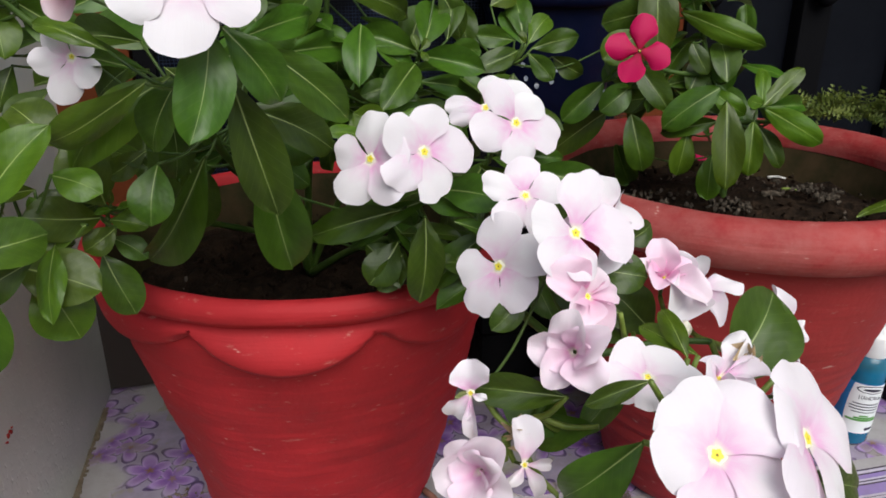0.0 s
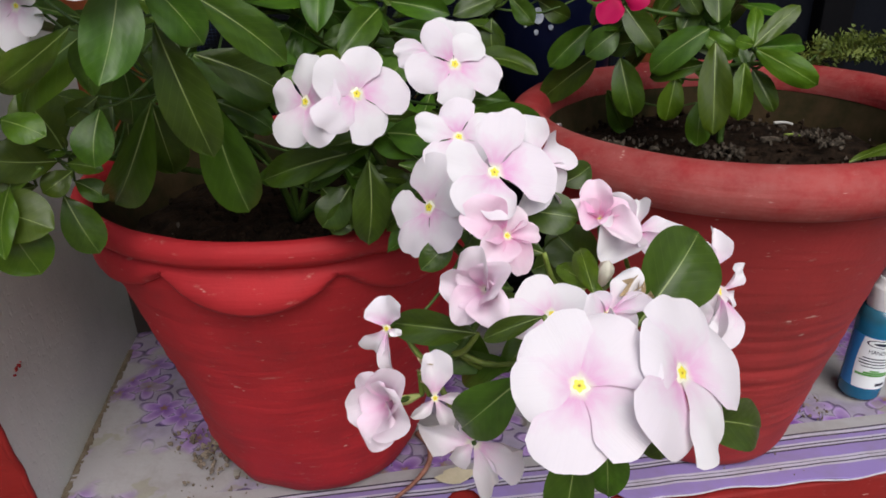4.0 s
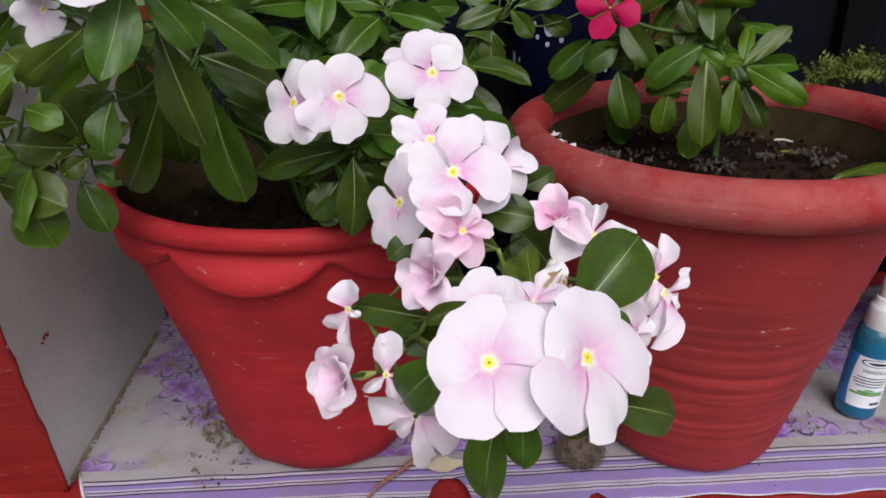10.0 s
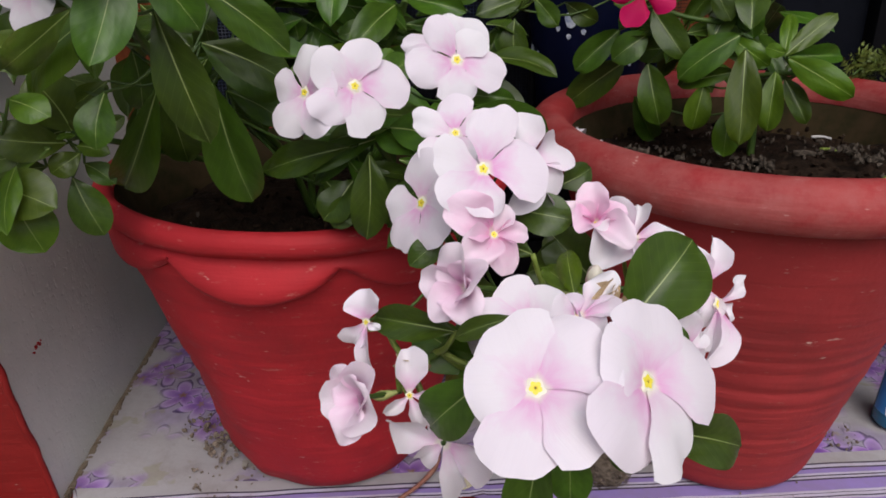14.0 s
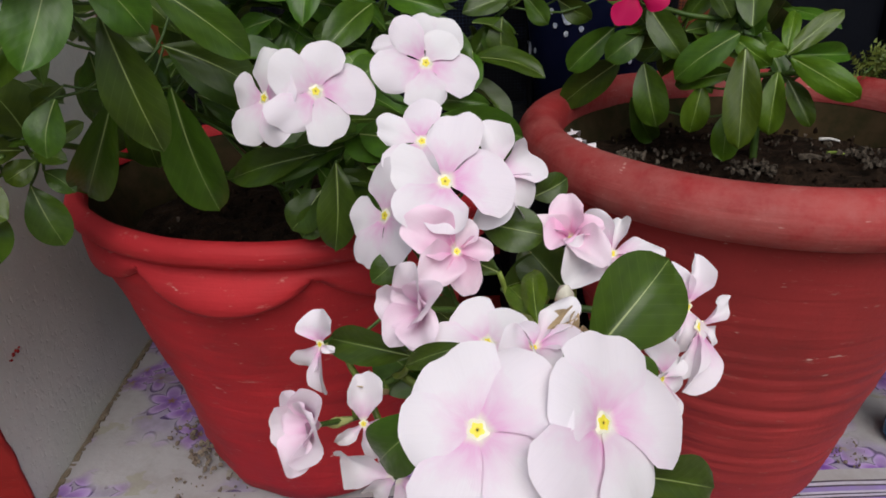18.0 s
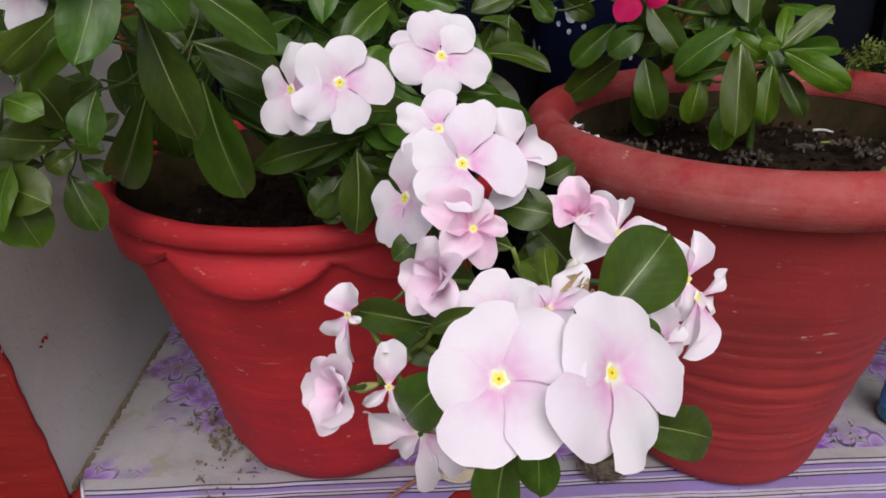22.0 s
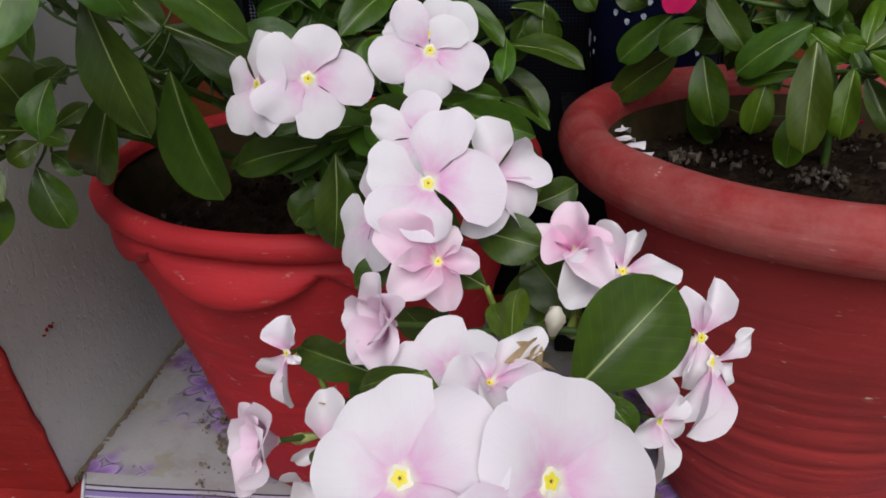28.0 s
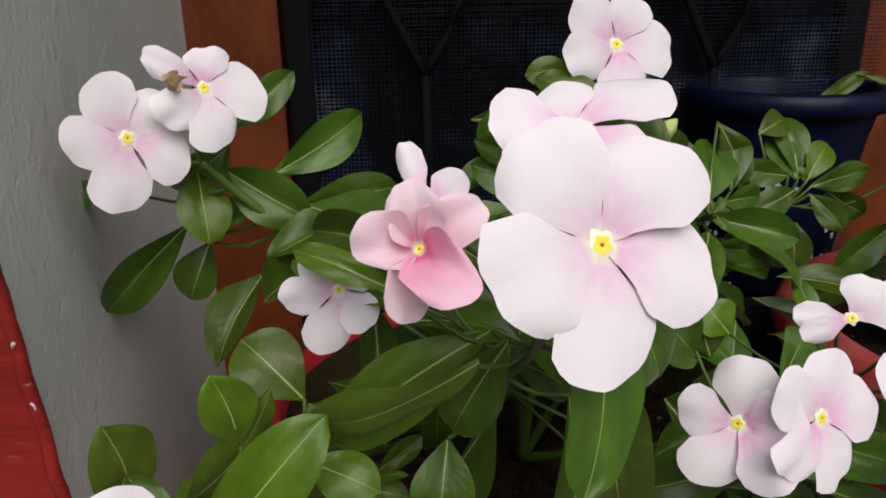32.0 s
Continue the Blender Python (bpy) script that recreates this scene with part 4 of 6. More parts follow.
flower("a", (-0.108, 0.248, 0.343), (0.38, -0.90, -0.20), (0.39, -0.03, 0.92), 0.0119, "m", round_of(5, 58, 6))
# tall branch
leaf("b", (0.035, 0.505, 0.459), (-0.017, 0.513, 0.457), (-0.16, -0.98, 0.10), 0.020, 0)
leaf("b", (0.036, 0.496, 0.464), (0.003, 0.504, 0.478), (-0.06, -0.92, 0.39), 0.018, 1)
leaf("b", (0.035, 0.492, 0.453), (0.011, 0.494, 0.423), (-0.21, -0.97, 0.11), 0.024, 0)
leaf("b", (0.040, 0.502, 0.449), (0.097, 0.534, 0.429), (0.53, -0.82, 0.21), 0.023, 0)
leaf("b", (0.040, 0.503, 0.454), (0.072, 0.534, 0.472), (0.38, -0.73, 0.57), 0.025, 0)
leaf("b", (0.012, 0.516, 0.435), (-0.023, 0.527, 0.444), (-0.27, -0.95, 0.14), 0.016, 0)
leaf("b", (0.021, 0.512, 0.395), (0.025, 0.506, 0.377), (-0.17, -0.94, 0.29), 0.017, 0)
leaf("b", (0.035, 0.523, 0.422), (0.073, 0.532, 0.381), (0.25, -0.97, 0.02), 0.025, 0)
flower("b", (0.042, 0.510, 0.491), (0.13, -0.95, 0.27), (-0.79, 0.06, 0.61), 0.0277, "p", ((3, 1.0, 0.94, 8), (76, 0.84, 0.99, 8), (146, 1.0, 1.03, 8), (224, 0.98, 1.08, 8), (301, 1.01, 0.97, 8)))
# back branches
leaf("c", (0.097, 0.511, 0.404), (0.057, 0.516, 0.417), (-0.03, -0.96, 0.28), 0.021, 0)
leaf("c", (0.098, 0.510, 0.402), (0.137, 0.490, 0.395), (-0.36, -0.84, 0.40), 0.020, 0)
leaf("c", (0.103, 0.523, 0.407), (0.117, 0.555, 0.434), (0.14, -0.66, 0.73), 0.026, 0)
leaf("c", (0.123, 0.536, 0.409), (0.132, 0.559, 0.440), (-0.08, -0.79, 0.61), 0.020, 0)
leaf("c", (0.093, 0.498, 0.399), (0.067, 0.460, 0.379), (0.43, -0.62, 0.65), 0.022, 0)
leaf("c", (0.080, 0.493, 0.388), (0.055, 0.488, 0.381), (0.07, -0.93, 0.35), 0.015, 0)
leaf("c", (0.098, 0.514, 0.384), (0.145, 0.524, 0.373), (0.24, -0.95, 0.17), 0.018, 0)
leaf("c", (0.122, 0.543, 0.400), (0.154, 0.556, 0.398), (0.36, -0.93, 0.04), 0.017, 0)
leaf("c", (0.096, 0.506, 0.406), (0.093, 0.510, 0.416), (-0.01, -0.95, 0.32), 0.006, 1)
leaf("c", (0.098, 0.506, 0.406), (0.104, 0.509, 0.413), (0.20, -0.95, 0.25), 0.006, 1)
leaf("c", (0.097, 0.501, 0.406), (0.100, 0.494, 0.401), (-0.48, -0.65, 0.59), 0.005, 1)
leaf("c", (0.198, 0.591, 0.398), (0.186, 0.610, 0.422), (-0.15, -0.81, 0.56), 0.020, 0)
leaf("c", (0.199, 0.592, 0.400), (0.197, 0.616, 0.436), (-0.19, -0.82, 0.54), 0.022, 0)
leaf("c", (0.201, 0.586, 0.399), (0.223, 0.601, 0.419), (-0.05, -0.78, 0.62), 0.019, 1)
leaf("c", (0.204, 0.585, 0.395), (0.244, 0.586, 0.403), (-0.00, -1.00, 0.10), 0.019, 0)
leaf("c", (0.199, 0.578, 0.392), (0.213, 0.561, 0.374), (-0.56, -0.79, 0.26), 0.017, 0)
leaf("c", (0.192, 0.583, 0.394), (0.154, 0.571, 0.383), (0.12, -0.84, 0.53), 0.019, 0)
leaf("c", (0.191, 0.591, 0.401), (0.153, 0.590, 0.406), (0.05, -0.98, 0.21), 0.018, 0)
leaf("c", (0.175, 0.570, 0.377), (0.182, 0.562, 0.350), (-0.30, -0.93, 0.21), 0.021, 0)
leaf("c", (0.173, 0.579, 0.370), (0.161, 0.570, 0.351), (0.02, -0.93, 0.37), 0.014, 0)
leaf("c", (0.227, 0.599, 0.386), (0.253, 0.596, 0.371), (-0.15, -0.99, -0.03), 0.018, 0)
leaf("c", (0.197, 0.581, 0.399), (0.193, 0.582, 0.409), (-0.14, -0.99, 0.06), 0.006, 1)
leaf("c", (-0.030, 0.440, 0.412), (0.015, 0.460, 0.425), (0.01, -0.86, 0.50), 0.022, 0)
leaf("c", (0.080, 0.460, 0.348), (0.077, 0.470, 0.373), (-0.12, -0.79, 0.60), 0.025, 0)
leaf("c", (0.060, 0.470, 0.346), (0.051, 0.480, 0.370), (0.01, -0.89, 0.46), 0.021, 1)
leaf("c", (0.051, 0.450, 0.363), (0.029, 0.440, 0.369), (-0.16, -0.75, 0.64), 0.011, 1)
leaf("c", (0.030, 0.500, 0.391), (0.004, 0.500, 0.383), (-0.05, -0.90, 0.44), 0.015, 0)
leaf("c", (0.070, 0.520, 0.378), (0.055, 0.520, 0.366), (0.13, -0.85, 0.52), 0.015, 0)
leaf("c", (0.104, 0.520, 0.377), (0.144, 0.520, 0.367), (-0.04, -0.85, 0.52), 0.018, 0)
leaf("c", (0.181, 0.560, 0.379), (0.181, 0.555, 0.352), (-0.20, -0.89, 0.41), 0.021, 0)
leaf("c", (0.272, 0.600, 0.391), (0.296, 0.590, 0.366), (-0.30, -0.76, 0.57), 0.028, 0)
leaf("b", (-0.000, 0.530, 0.460), (-0.021, 0.530, 0.444), (0.10, -0.88, 0.47), 0.014, 0)
leaf("b", (0.025, 0.520, 0.478), (0.001, 0.520, 0.477), (0.12, -0.97, 0.20), 0.015, 1)
leaf("c", (0.118, 0.550, 0.445), (0.137, 0.550, 0.409), (-0.07, -0.89, 0.46), 0.020, 0)
leaf("c", (0.013, 0.520, 0.421), (-0.024, 0.530, 0.431), (0.01, -0.96, 0.29), 0.022, 0)
leaf("c", (0.105, 0.430, 0.326), (0.114, 0.420, 0.308), (-0.02, -0.75, 0.66), 0.023, 0)
leaf("c", (0.117, 0.420, 0.348), (0.182, 0.430, 0.294), (-0.14, -0.68, 0.72), 0.026, 0)
leaf("c", (0.046, 0.420, 0.304), (0.061, 0.410, 0.286), (0.04, -0.64, 0.76), 0.021, 0)
leaf("c", (0.087, 0.400, 0.279), (0.075, 0.400, 0.317), (-0.11, -0.65, 0.75), 0.024, 0)
leaf("c", (0.113, 0.400, 0.290), (0.088, 0.390, 0.301), (-0.13, -0.62, 0.77), 0.019, 0)
leaf("c", (-0.021, 0.550, 0.451), (0.039, 0.560, 0.456), (0.28, -0.95, 0.17), 0.022, 0)
leaf("c", (0.036, 0.550, 0.439), (0.004, 0.550, 0.420), (-0.02, -0.97, 0.26), 0.026, 0)
leaf("c", (0.053, 0.560, 0.445), (0.099, 0.560, 0.424), (0.19, -0.93, 0.32), 0.021, 0)
leaf("c", (0.102, 0.570, 0.399), (0.115, 0.580, 0.429), (0.02, -0.95, 0.31), 0.028, 0)
leaf("c", (0.139, 0.580, 0.435), (0.147, 0.570, 0.402), (-0.08, -0.94, 0.33), 0.023, 0)
leaf("c", (0.173, 0.600, 0.427), (0.196, 0.610, 0.435), (-0.20, -0.91, 0.37), 0.019, 1)
leaf("c", (0.180, 0.580, 0.373), (0.185, 0.575, 0.345), (-0.10, -0.82, 0.56), 0.022, 0)
leaf("c", (0.039, 0.530, 0.375), (0.013, 0.530, 0.373), (0.16, -0.82, 0.55), 0.017, 0)
leaf("c", (0.026, 0.510, 0.354), (0.035, 0.510, 0.380), (0.21, -0.79, 0.57), 0.014, 0)
# middle branch
leaf("d", (0.064, 0.396, 0.332), (0.013, 0.405, 0.317), (-0.25, -0.92, 0.30), 0.020, 0)
leaf("d", (0.076, 0.385, 0.331), (0.072, 0.380, 0.281), (0.14, -0.99, 0.09), 0.023, 0)
leaf("d", (0.064, 0.408, 0.308), (0.045, 0.399, 0.287), (-0.19, -0.83, 0.53), 0.023, 0)
leaf("d", (0.105, 0.386, 0.328), (0.083, 0.412, 0.342), (-0.17, -0.59, 0.79), 0.023, 0)
leaf("d", (0.068, 0.460, 0.361), (0.047, 0.463, 0.374), (-0.06, -0.99, 0.14), 0.022, 1)
leaf("d", (0.089, 0.461, 0.359), (0.078, 0.465, 0.373), (0.10, -0.92, 0.37), 0.022, 1)
leaf("d", (0.134, 0.381, 0.356), (0.173, 0.369, 0.346), (-0.18, -0.92, 0.36), 0.019, 0)
leaf("d", (0.116, 0.395, 0.363), (0.158, 0.392, 0.358), (-0.03, -0.91, 0.41), 0.013, 0)
leaf("d", (0.148, 0.329, 0.317), (0.177, 0.316, 0.315), (-0.32, -0.79, 0.52), 0.022, 0)
leaf("d", (0.175, 0.342, 0.323), (0.193, 0.345, 0.331), (0.04, -0.96, 0.28), 0.015, 0)
leaf("d", (0.115, 0.325, 0.307), (0.097, 0.319, 0.292), (-0.10, -0.87, 0.49), 0.015, 0)
leaf("d", (0.083, 0.407, 0.363), (0.103, 0.424, 0.377), (0.25, -0.77, 0.59), 0.019, 0)
leaf("d", (0.088, 0.398, 0.342), (0.118, 0.374, 0.341), (-0.58, -0.73, 0.36), 0.022, 0)
flower("d", (0.045, 0.373, 0.369), (-0.54, -0.79, 0.29), (0.26, 0.18, 0.95), 0.0235, "p", ((57, 0.94, 0.94, 6), (127, 1.1, 0.96, 6), (195, 1.08, 0.98, 6), (267, 0.85, 1.08, 6), (351, 1.0, 1.04, 6)))
flower("d", (0.072, 0.366, 0.373), (0.32, -0.90, 0.29), (0.13, 0.35, 0.93), 0.0251, "p", ((2, 0.93, 1.01, 5), (76, 1.1, 1.04, 5), (151, 1.0, 1.0, 5), (219, 1.03, 0.97, 5), (291, 0.95, 0.99, 5)))
flower("d", (0.126, 0.382, 0.382), (0.19, -0.92, 0.35), (-0.68, 0.14, 0.72), 0.0247, "p", ((4, 1.0, 0.8, 6), (83, 0.75, 1.03, 6), (152, 1.09, 0.98, 6), (224, 0.93, 0.99, 6), (294, 1.09, 0.97, 6)))
flower("d", (0.120, 0.421, 0.383), (-0.30, -0.84, 0.45), (0.44, 0.30, 0.85), 0.0226, "p", ((0, 0.83, 1.04, 10), (49, 1.17, 1.04, 10), (226, 0.97, 0.6, 10), (248, 1.03, 0.6, 10)))
flower("d", (0.123, 0.353, 0.350), (-0.05, -0.79, 0.61), (-0.20, 0.60, 0.77), 0.0218, "p", ((8, 0.93, 1.02, 8), (87, 0.91, 1.08, 8), (163, 1.09, 1.0, 8), (232, 1.0, 0.95, 8), (301, 1.06, 0.8, 8)))
flower("d", (0.133, 0.308, 0.345), (0.21, -0.81, 0.55), (0.14, 0.58, 0.80), 0.0271, "p", ((1, 1.1, 0.95, 8), (78, 1.06, 1.2, 8), (171, 0.85, 1.0, 8), (218, 1.0, 0.9, 8), (272, 0.89, 0.95, 8)))
flower("d", (0.157, 0.329, 0.340), (0.54, -0.74, 0.41), (-0.38, 0.22, 0.90), 0.0251, "q", ((6, 0.95, 1.1, 8), (87, 1.0, 1.2, 8), (155, 0.94, 1.2, 8), (229, 1.03, 1.1, 8), (294, 1.11, 0.95, 8)))
flower("d", (0.104, 0.335, 0.319), (-0.69, -0.61, 0.40), (0.20, 0.36, 0.91), 0.0265, "p", ((62, 1.09, 0.94, 6), (125, 0.97, 0.92, 6), (195, 1.0, 0.9, 6), (255, 0.85, 1.08, 6), (350, 1.0, 1.1, 6)))
flower("d", (0.137, 0.298, 0.316), (0.12, -0.82, 0.55), (0.33, 0.56, 0.76), 0.0194, "c", ((67, 0.81, 0.95, 26), (145, 1.0, 1.0, 26), (206, 1.27, 1.1, 26), (268, 1.45, 1.2, 26), (356, 0.77, 1.1, 26)))
flower("d", (0.123, 0.276, 0.300), (-0.66, -0.64, 0.40), (0.40, 0.16, 0.90), 0.0250, "h", ((42, 1.12, 0.9, 48), (101, 1.12, 0.9, 48), (182, 0.85, 1.0, 48), (254, 0.85, 1.1, 48), (343, 1.0, 1.1, 48)), False)
# hanging branch
leaf("e", (0.117, 0.268, 0.282), (0.079, 0.288, 0.280), (-0.37, -0.81, 0.46), 0.017, 0)
leaf("e", (0.128, 0.285, 0.249), (0.098, 0.300, 0.267), (-0.30, -0.85, 0.30), 0.026, 0)
leaf("e", (0.135, 0.270, 0.262), (0.112, 0.300, 0.243), (-0.40, -0.75, 0.40), 0.020, 0)
leaf("e", (0.139, 0.236, 0.307), (0.115, 0.242, 0.295), (-0.44, -0.78, 0.45), 0.009, 0)
leaf("e", (0.127, 0.215, 0.294), (0.101, 0.228, 0.259), (-0.59, -0.80, 0.06), 0.023, 0)
leaf("e", (0.146, 0.199, 0.283), (0.137, 0.190, 0.232), (-0.44, -0.87, 0.24), 0.019, 0)
leaf("e", (0.154, 0.201, 0.277), (0.154, 0.191, 0.250), (-0.43, -0.85, 0.30), 0.017, 0)
leaf("e", (0.185, 0.198, 0.278), (0.226, 0.206, 0.261), (0.33, -0.86, 0.39), 0.021, 0)
leaf("e", (0.175, 0.202, 0.273), (0.179, 0.200, 0.257), (-0.39, -0.92, 0.04), 0.015, 0)
leaf("e", (0.197, 0.337, 0.268), (0.173, 0.350, 0.294), (-0.13, -0.93, 0.34), 0.028, 0)
leaf("e", (0.192, 0.356, 0.273), (0.162, 0.341, 0.274), (0.44, -0.84, 0.32), 0.028, 0)
leaf("e", (0.188, 0.256, 0.285), (0.224, 0.276, 0.319), (-0.07, -0.85, 0.52), 0.036, 0)
leaf("e", (0.167, 0.255, 0.303), (0.168, 0.283, 0.315), (-0.30, -0.36, 0.88), 0.011, 1)
leaf("e", (0.196, 0.233, 0.304), (0.206, 0.227, 0.293), (0.06, -0.87, 0.49), 0.011, 0)
leaf("e", (0.172, 0.255, 0.304), (0.158, 0.284, 0.306), (-0.59, -0.34, 0.73), 0.010, 1)
leaf("e", (0.156, 0.300, 0.304), (0.130, 0.321, 0.311), (-0.37, -0.68, 0.63), 0.019, 0)
flower("e", (0.139, 0.187, 0.307), (-0.04, -0.67, 0.74), (-0.49, 0.66, 0.57), 0.0289, "p", ((6, 0.88, 1.2, 7), (85, 1.01, 1.3, 7), (163, 1.0, 1.15, 7), (229, 1.03, 1.1, 7), (292, 0.78, 1.1, 7)))
flower("e", (0.179, 0.192, 0.304), (0.54, -0.63, 0.56), (0.09, 0.71, 0.70), 0.0305, "p", ((73, 1.07, 1.2, 7), (147, 1.0, 1.25, 7), (215, 1.1, 1.2, 7), (282, 0.75, 1.1, 7), (360, 0.93, 1.25, 7)))
flower("e", (0.147, 0.252, 0.298), (-0.04, -0.55, 0.83), (-0.62, 0.67, 0.41), 0.0181, "p", ((5, 1.0, 1.3, 10), (90, 0.93, 1.3, 10), (152, 1.42, 1.1, 10), (224, 0.9, 1.1, 10), (298, 1.16, 1.1, 10)))
flower("e", (0.161, 0.223, 0.313), (0.20, -0.39, 0.90), (0.77, 0.63, 0.10), 0.0180, "q", ((45, 1.13, 0.8, 30), (125, 1.0, 0.96, 30), (184, 0.96, 1.03, 30), (274, 0.52, 0.6, 30), (349, 1.23, 0.8, 30)))
flower("e", (0.192, 0.326, 0.308), (-0.26, -0.50, 0.83), (0.18, 0.82, 0.55), 0.0208, "c", ((71, 0.79, 0.98, 35), (137, 1.32, 0.91, 35), (203, 1.0, 0.98, 35), (277, 0.99, 0.55, 35), (356, 1.0, 1.07, 35)))
flower("e", (0.213, 0.328, 0.298), (0.03, -0.56, 0.83), (-0.26, 0.79, 0.55), 0.0240, "q", ((36, 0.84, 0.6, 22), (116, 1.0, 0.8, 22), (188, 1.02, 0.91, 22), (246, 1.45, 1.08, 22), (344, 0.97, 0.7, 22)))
flower("e", (0.241, 0.297, 0.285), (0.36, -0.83, 0.43), (0.24, 0.53, 0.81), 0.0230, "q", ((0, 1.04, 0.8, 12), (184, 0.9, 1.1, 12), (233, 1.45, 0.9, 12), (311, 0.96, 0.7, 12)))
flower("e", (0.245, 0.289, 0.279), (0.45, -0.80, 0.40), (0.68, 0.60, 0.43), 0.0241, "q", ((83, 0.44, 0.8, 12), (150, 1.22, 0.9, 12), (172, 1.17, 0.8, 12), (360, 0.83, 0.45, 12)))
flower("e", (0.221, 0.262, 0.271), (0.66, -0.68, 0.32), (0.54, 0.73, 0.42), 0.0188, "q", ((81, 0.69, 0.98, 12), (140, 1.16, 0.8, 12), (216, 1.0, 0.95, 12), (276, 1.17, 0.99, 12), (359, 0.69, 1.1, 12)))
flower("e", (0.076, 0.282, 0.281), (-0.45, -0.86, 0.22), (-0.04, 0.27, 0.96), 0.0151, "q", ((0, 1.01, 1.75, 6), (107, 0.5, 0.5, 6), (179, 1.45, 0.5, 6), (218, 0.99, 1.2, 6)))
flower("e", (0.076, 0.261, 0.254), (-0.66, -0.66, 0.36), (-0.11, 0.56, 0.82), 0.0250, "h", ((57, 1.12, 1.1, 48), (109, 1.12, 1.2, 48), (165, 1.0, 1.1, 48), (266, 0.85, 1.2, 48), (345, 0.85, 1.2, 48)), False)
flower("e", (0.095, 0.258, 0.256), (0.10, -0.86, 0.50), (-0.04, 0.50, 0.86), 0.0143, "q", ((0, 1.45, 1.15, 6), (97, 0.91, 0.6, 6), (162, 1.06, 0.8, 6), (238, 0.94, 0.65, 6)))
flower("e", (0.109, 0.235, 0.247), (-0.10, -0.90, 0.42), (-0.78, 0.33, 0.52), 0.0221, "w", ((35, 0.62, 0.9, 6), (165, 1.02, 1.0, 6), (213, 1.0, 0.8, 6), (286, 0.59, 0.9, 6), (341, 1.13, 0.95, 6)), False)
# branch by the wall
leaf("f", (-0.197, 0.517, 0.432), (-0.226, 0.519, 0.427), (-0.08, -1.00, 0.01), 0.014, 0)
leaf("f", (-0.156, 0.504, 0.441), (-0.150, 0.483, 0.413), (0.34, -0.71, 0.62), 0.024, 1)
leaf("f", (-0.145, 0.503, 0.441), (-0.106, 0.490, 0.418), (-0.19, -0.96, 0.22), 0.025, 0)
leaf("f", (-0.166, 0.516, 0.411), (-0.210, 0.517, 0.367), (0.01, -1.00, -0.04), 0.022, 0)
leaf("f", (-0.156, 0.512, 0.403), (-0.167, 0.504, 0.377), (-0.06, -0.95, 0.30), 0.021, 0)
leaf("f", (-0.124, 0.519, 0.433), (-0.079, 0.542, 0.457), (0.39, -0.90, 0.17), 0.023, 0)
leaf("f", (-0.115, 0.522, 0.415), (-0.062, 0.538, 0.420), (0.25, -0.91, 0.35), 0.022, 0)
leaf("f", (-0.144, 0.529, 0.454), (-0.112, 0.533, 0.480), (0.06, -0.99, 0.11), 0.017, 0)
leaf("f", (-0.143, 0.516, 0.448), (-0.169, 0.508, 0.432), (0.16, -0.97, 0.20), 0.016, 0)
flower("f", (-0.175, 0.470, 0.462), (0.49, -0.85, 0.17), (-0.31, 0.01, 0.95), 0.0249, "p", ((64, 0.94, 0.96, 5), (134, 1.02, 1.02, 5), (211, 1.16, 1.03, 5), (282, 0.92, 1.01, 5), (356, 1.0, 0.99, 5)))
flower("f", (-0.146, 0.487, 0.479), (0.52, -0.79, 0.32), (-0.12, 0.30, 0.95), 0.0254, "p", ((10, 0.69, 1.09, 8), (94, 1.01, 1.1, 8), (172, 1.0, 0.98, 8), (234, 0.99, 0.88, 8), (297, 1.08, 0.5, 8)))
# crimson periwinkle
leaf("r", (0.347, 0.526, 0.358), (0.343, 0.506, 0.300), (-0.32, -0.89, 0.32), 0.026, 1)
leaf("r", (0.345, 0.533, 0.312), (0.341, 0.525, 0.281), (-0.47, -0.85, 0.26), 0.021, 1)
leaf("r", (0.370, 0.521, 0.342), (0.365, 0.511, 0.305), (-0.51, -0.81, 0.29), 0.019, 1)
leaf("r", (0.381, 0.528, 0.335), (0.394, 0.514, 0.308), (-0.24, -0.91, 0.35), 0.016, 0)
leaf("r", (0.326, 0.543, 0.329), (0.321, 0.541, 0.298), (-0.16, -0.98, 0.10), 0.021, 1)
leaf("r", (0.346, 0.534, 0.340), (0.314, 0.555, 0.328), (-0.59, -0.78, 0.22), 0.015, 0)
leaf("r", (0.346, 0.535, 0.367), (0.311, 0.548, 0.337), (-0.55, -0.79, 0.28), 0.026, 0)
leaf("r", (0.291, 0.575, 0.340), (0.301, 0.566, 0.298), (-0.17, -0.97, 0.17), 0.027, 0)
leaf("r", (0.289, 0.594, 0.309), (0.311, 0.607, 0.271), (0.03, -0.95, -0.31), 0.021, 0)
leaf("r", (0.270, 0.589, 0.365), (0.240, 0.591, 0.337), (-0.27, -0.94, 0.21), 0.023, 0)
leaf("r", (0.278, 0.597, 0.338), (0.240, 0.610, 0.305), (-0.34, -0.94, 0.03), 0.028, 0)
leaf("r", (0.288, 0.574, 0.363), (0.264, 0.570, 0.347), (-0.03, -0.96, 0.28), 0.024, 0)
leaf("r", (0.290, 0.572, 0.382), (0.310, 0.555, 0.352), (-0.29, -0.91, 0.29), 0.023, 0)
leaf("r", (0.317, 0.587, 0.351), (0.290, 0.599, 0.346), (-0.43, -0.90, 0.09), 0.022, 0)
leaf("r", (0.374, 0.515, 0.353), (0.414, 0.500, 0.329), (-0.31, -0.95, 0.06), 0.022, 1)
leaf("r", (0.371, 0.515, 0.354), (0.405, 0.522, 0.379), (-0.20, -0.85, 0.49), 0.015, 1)
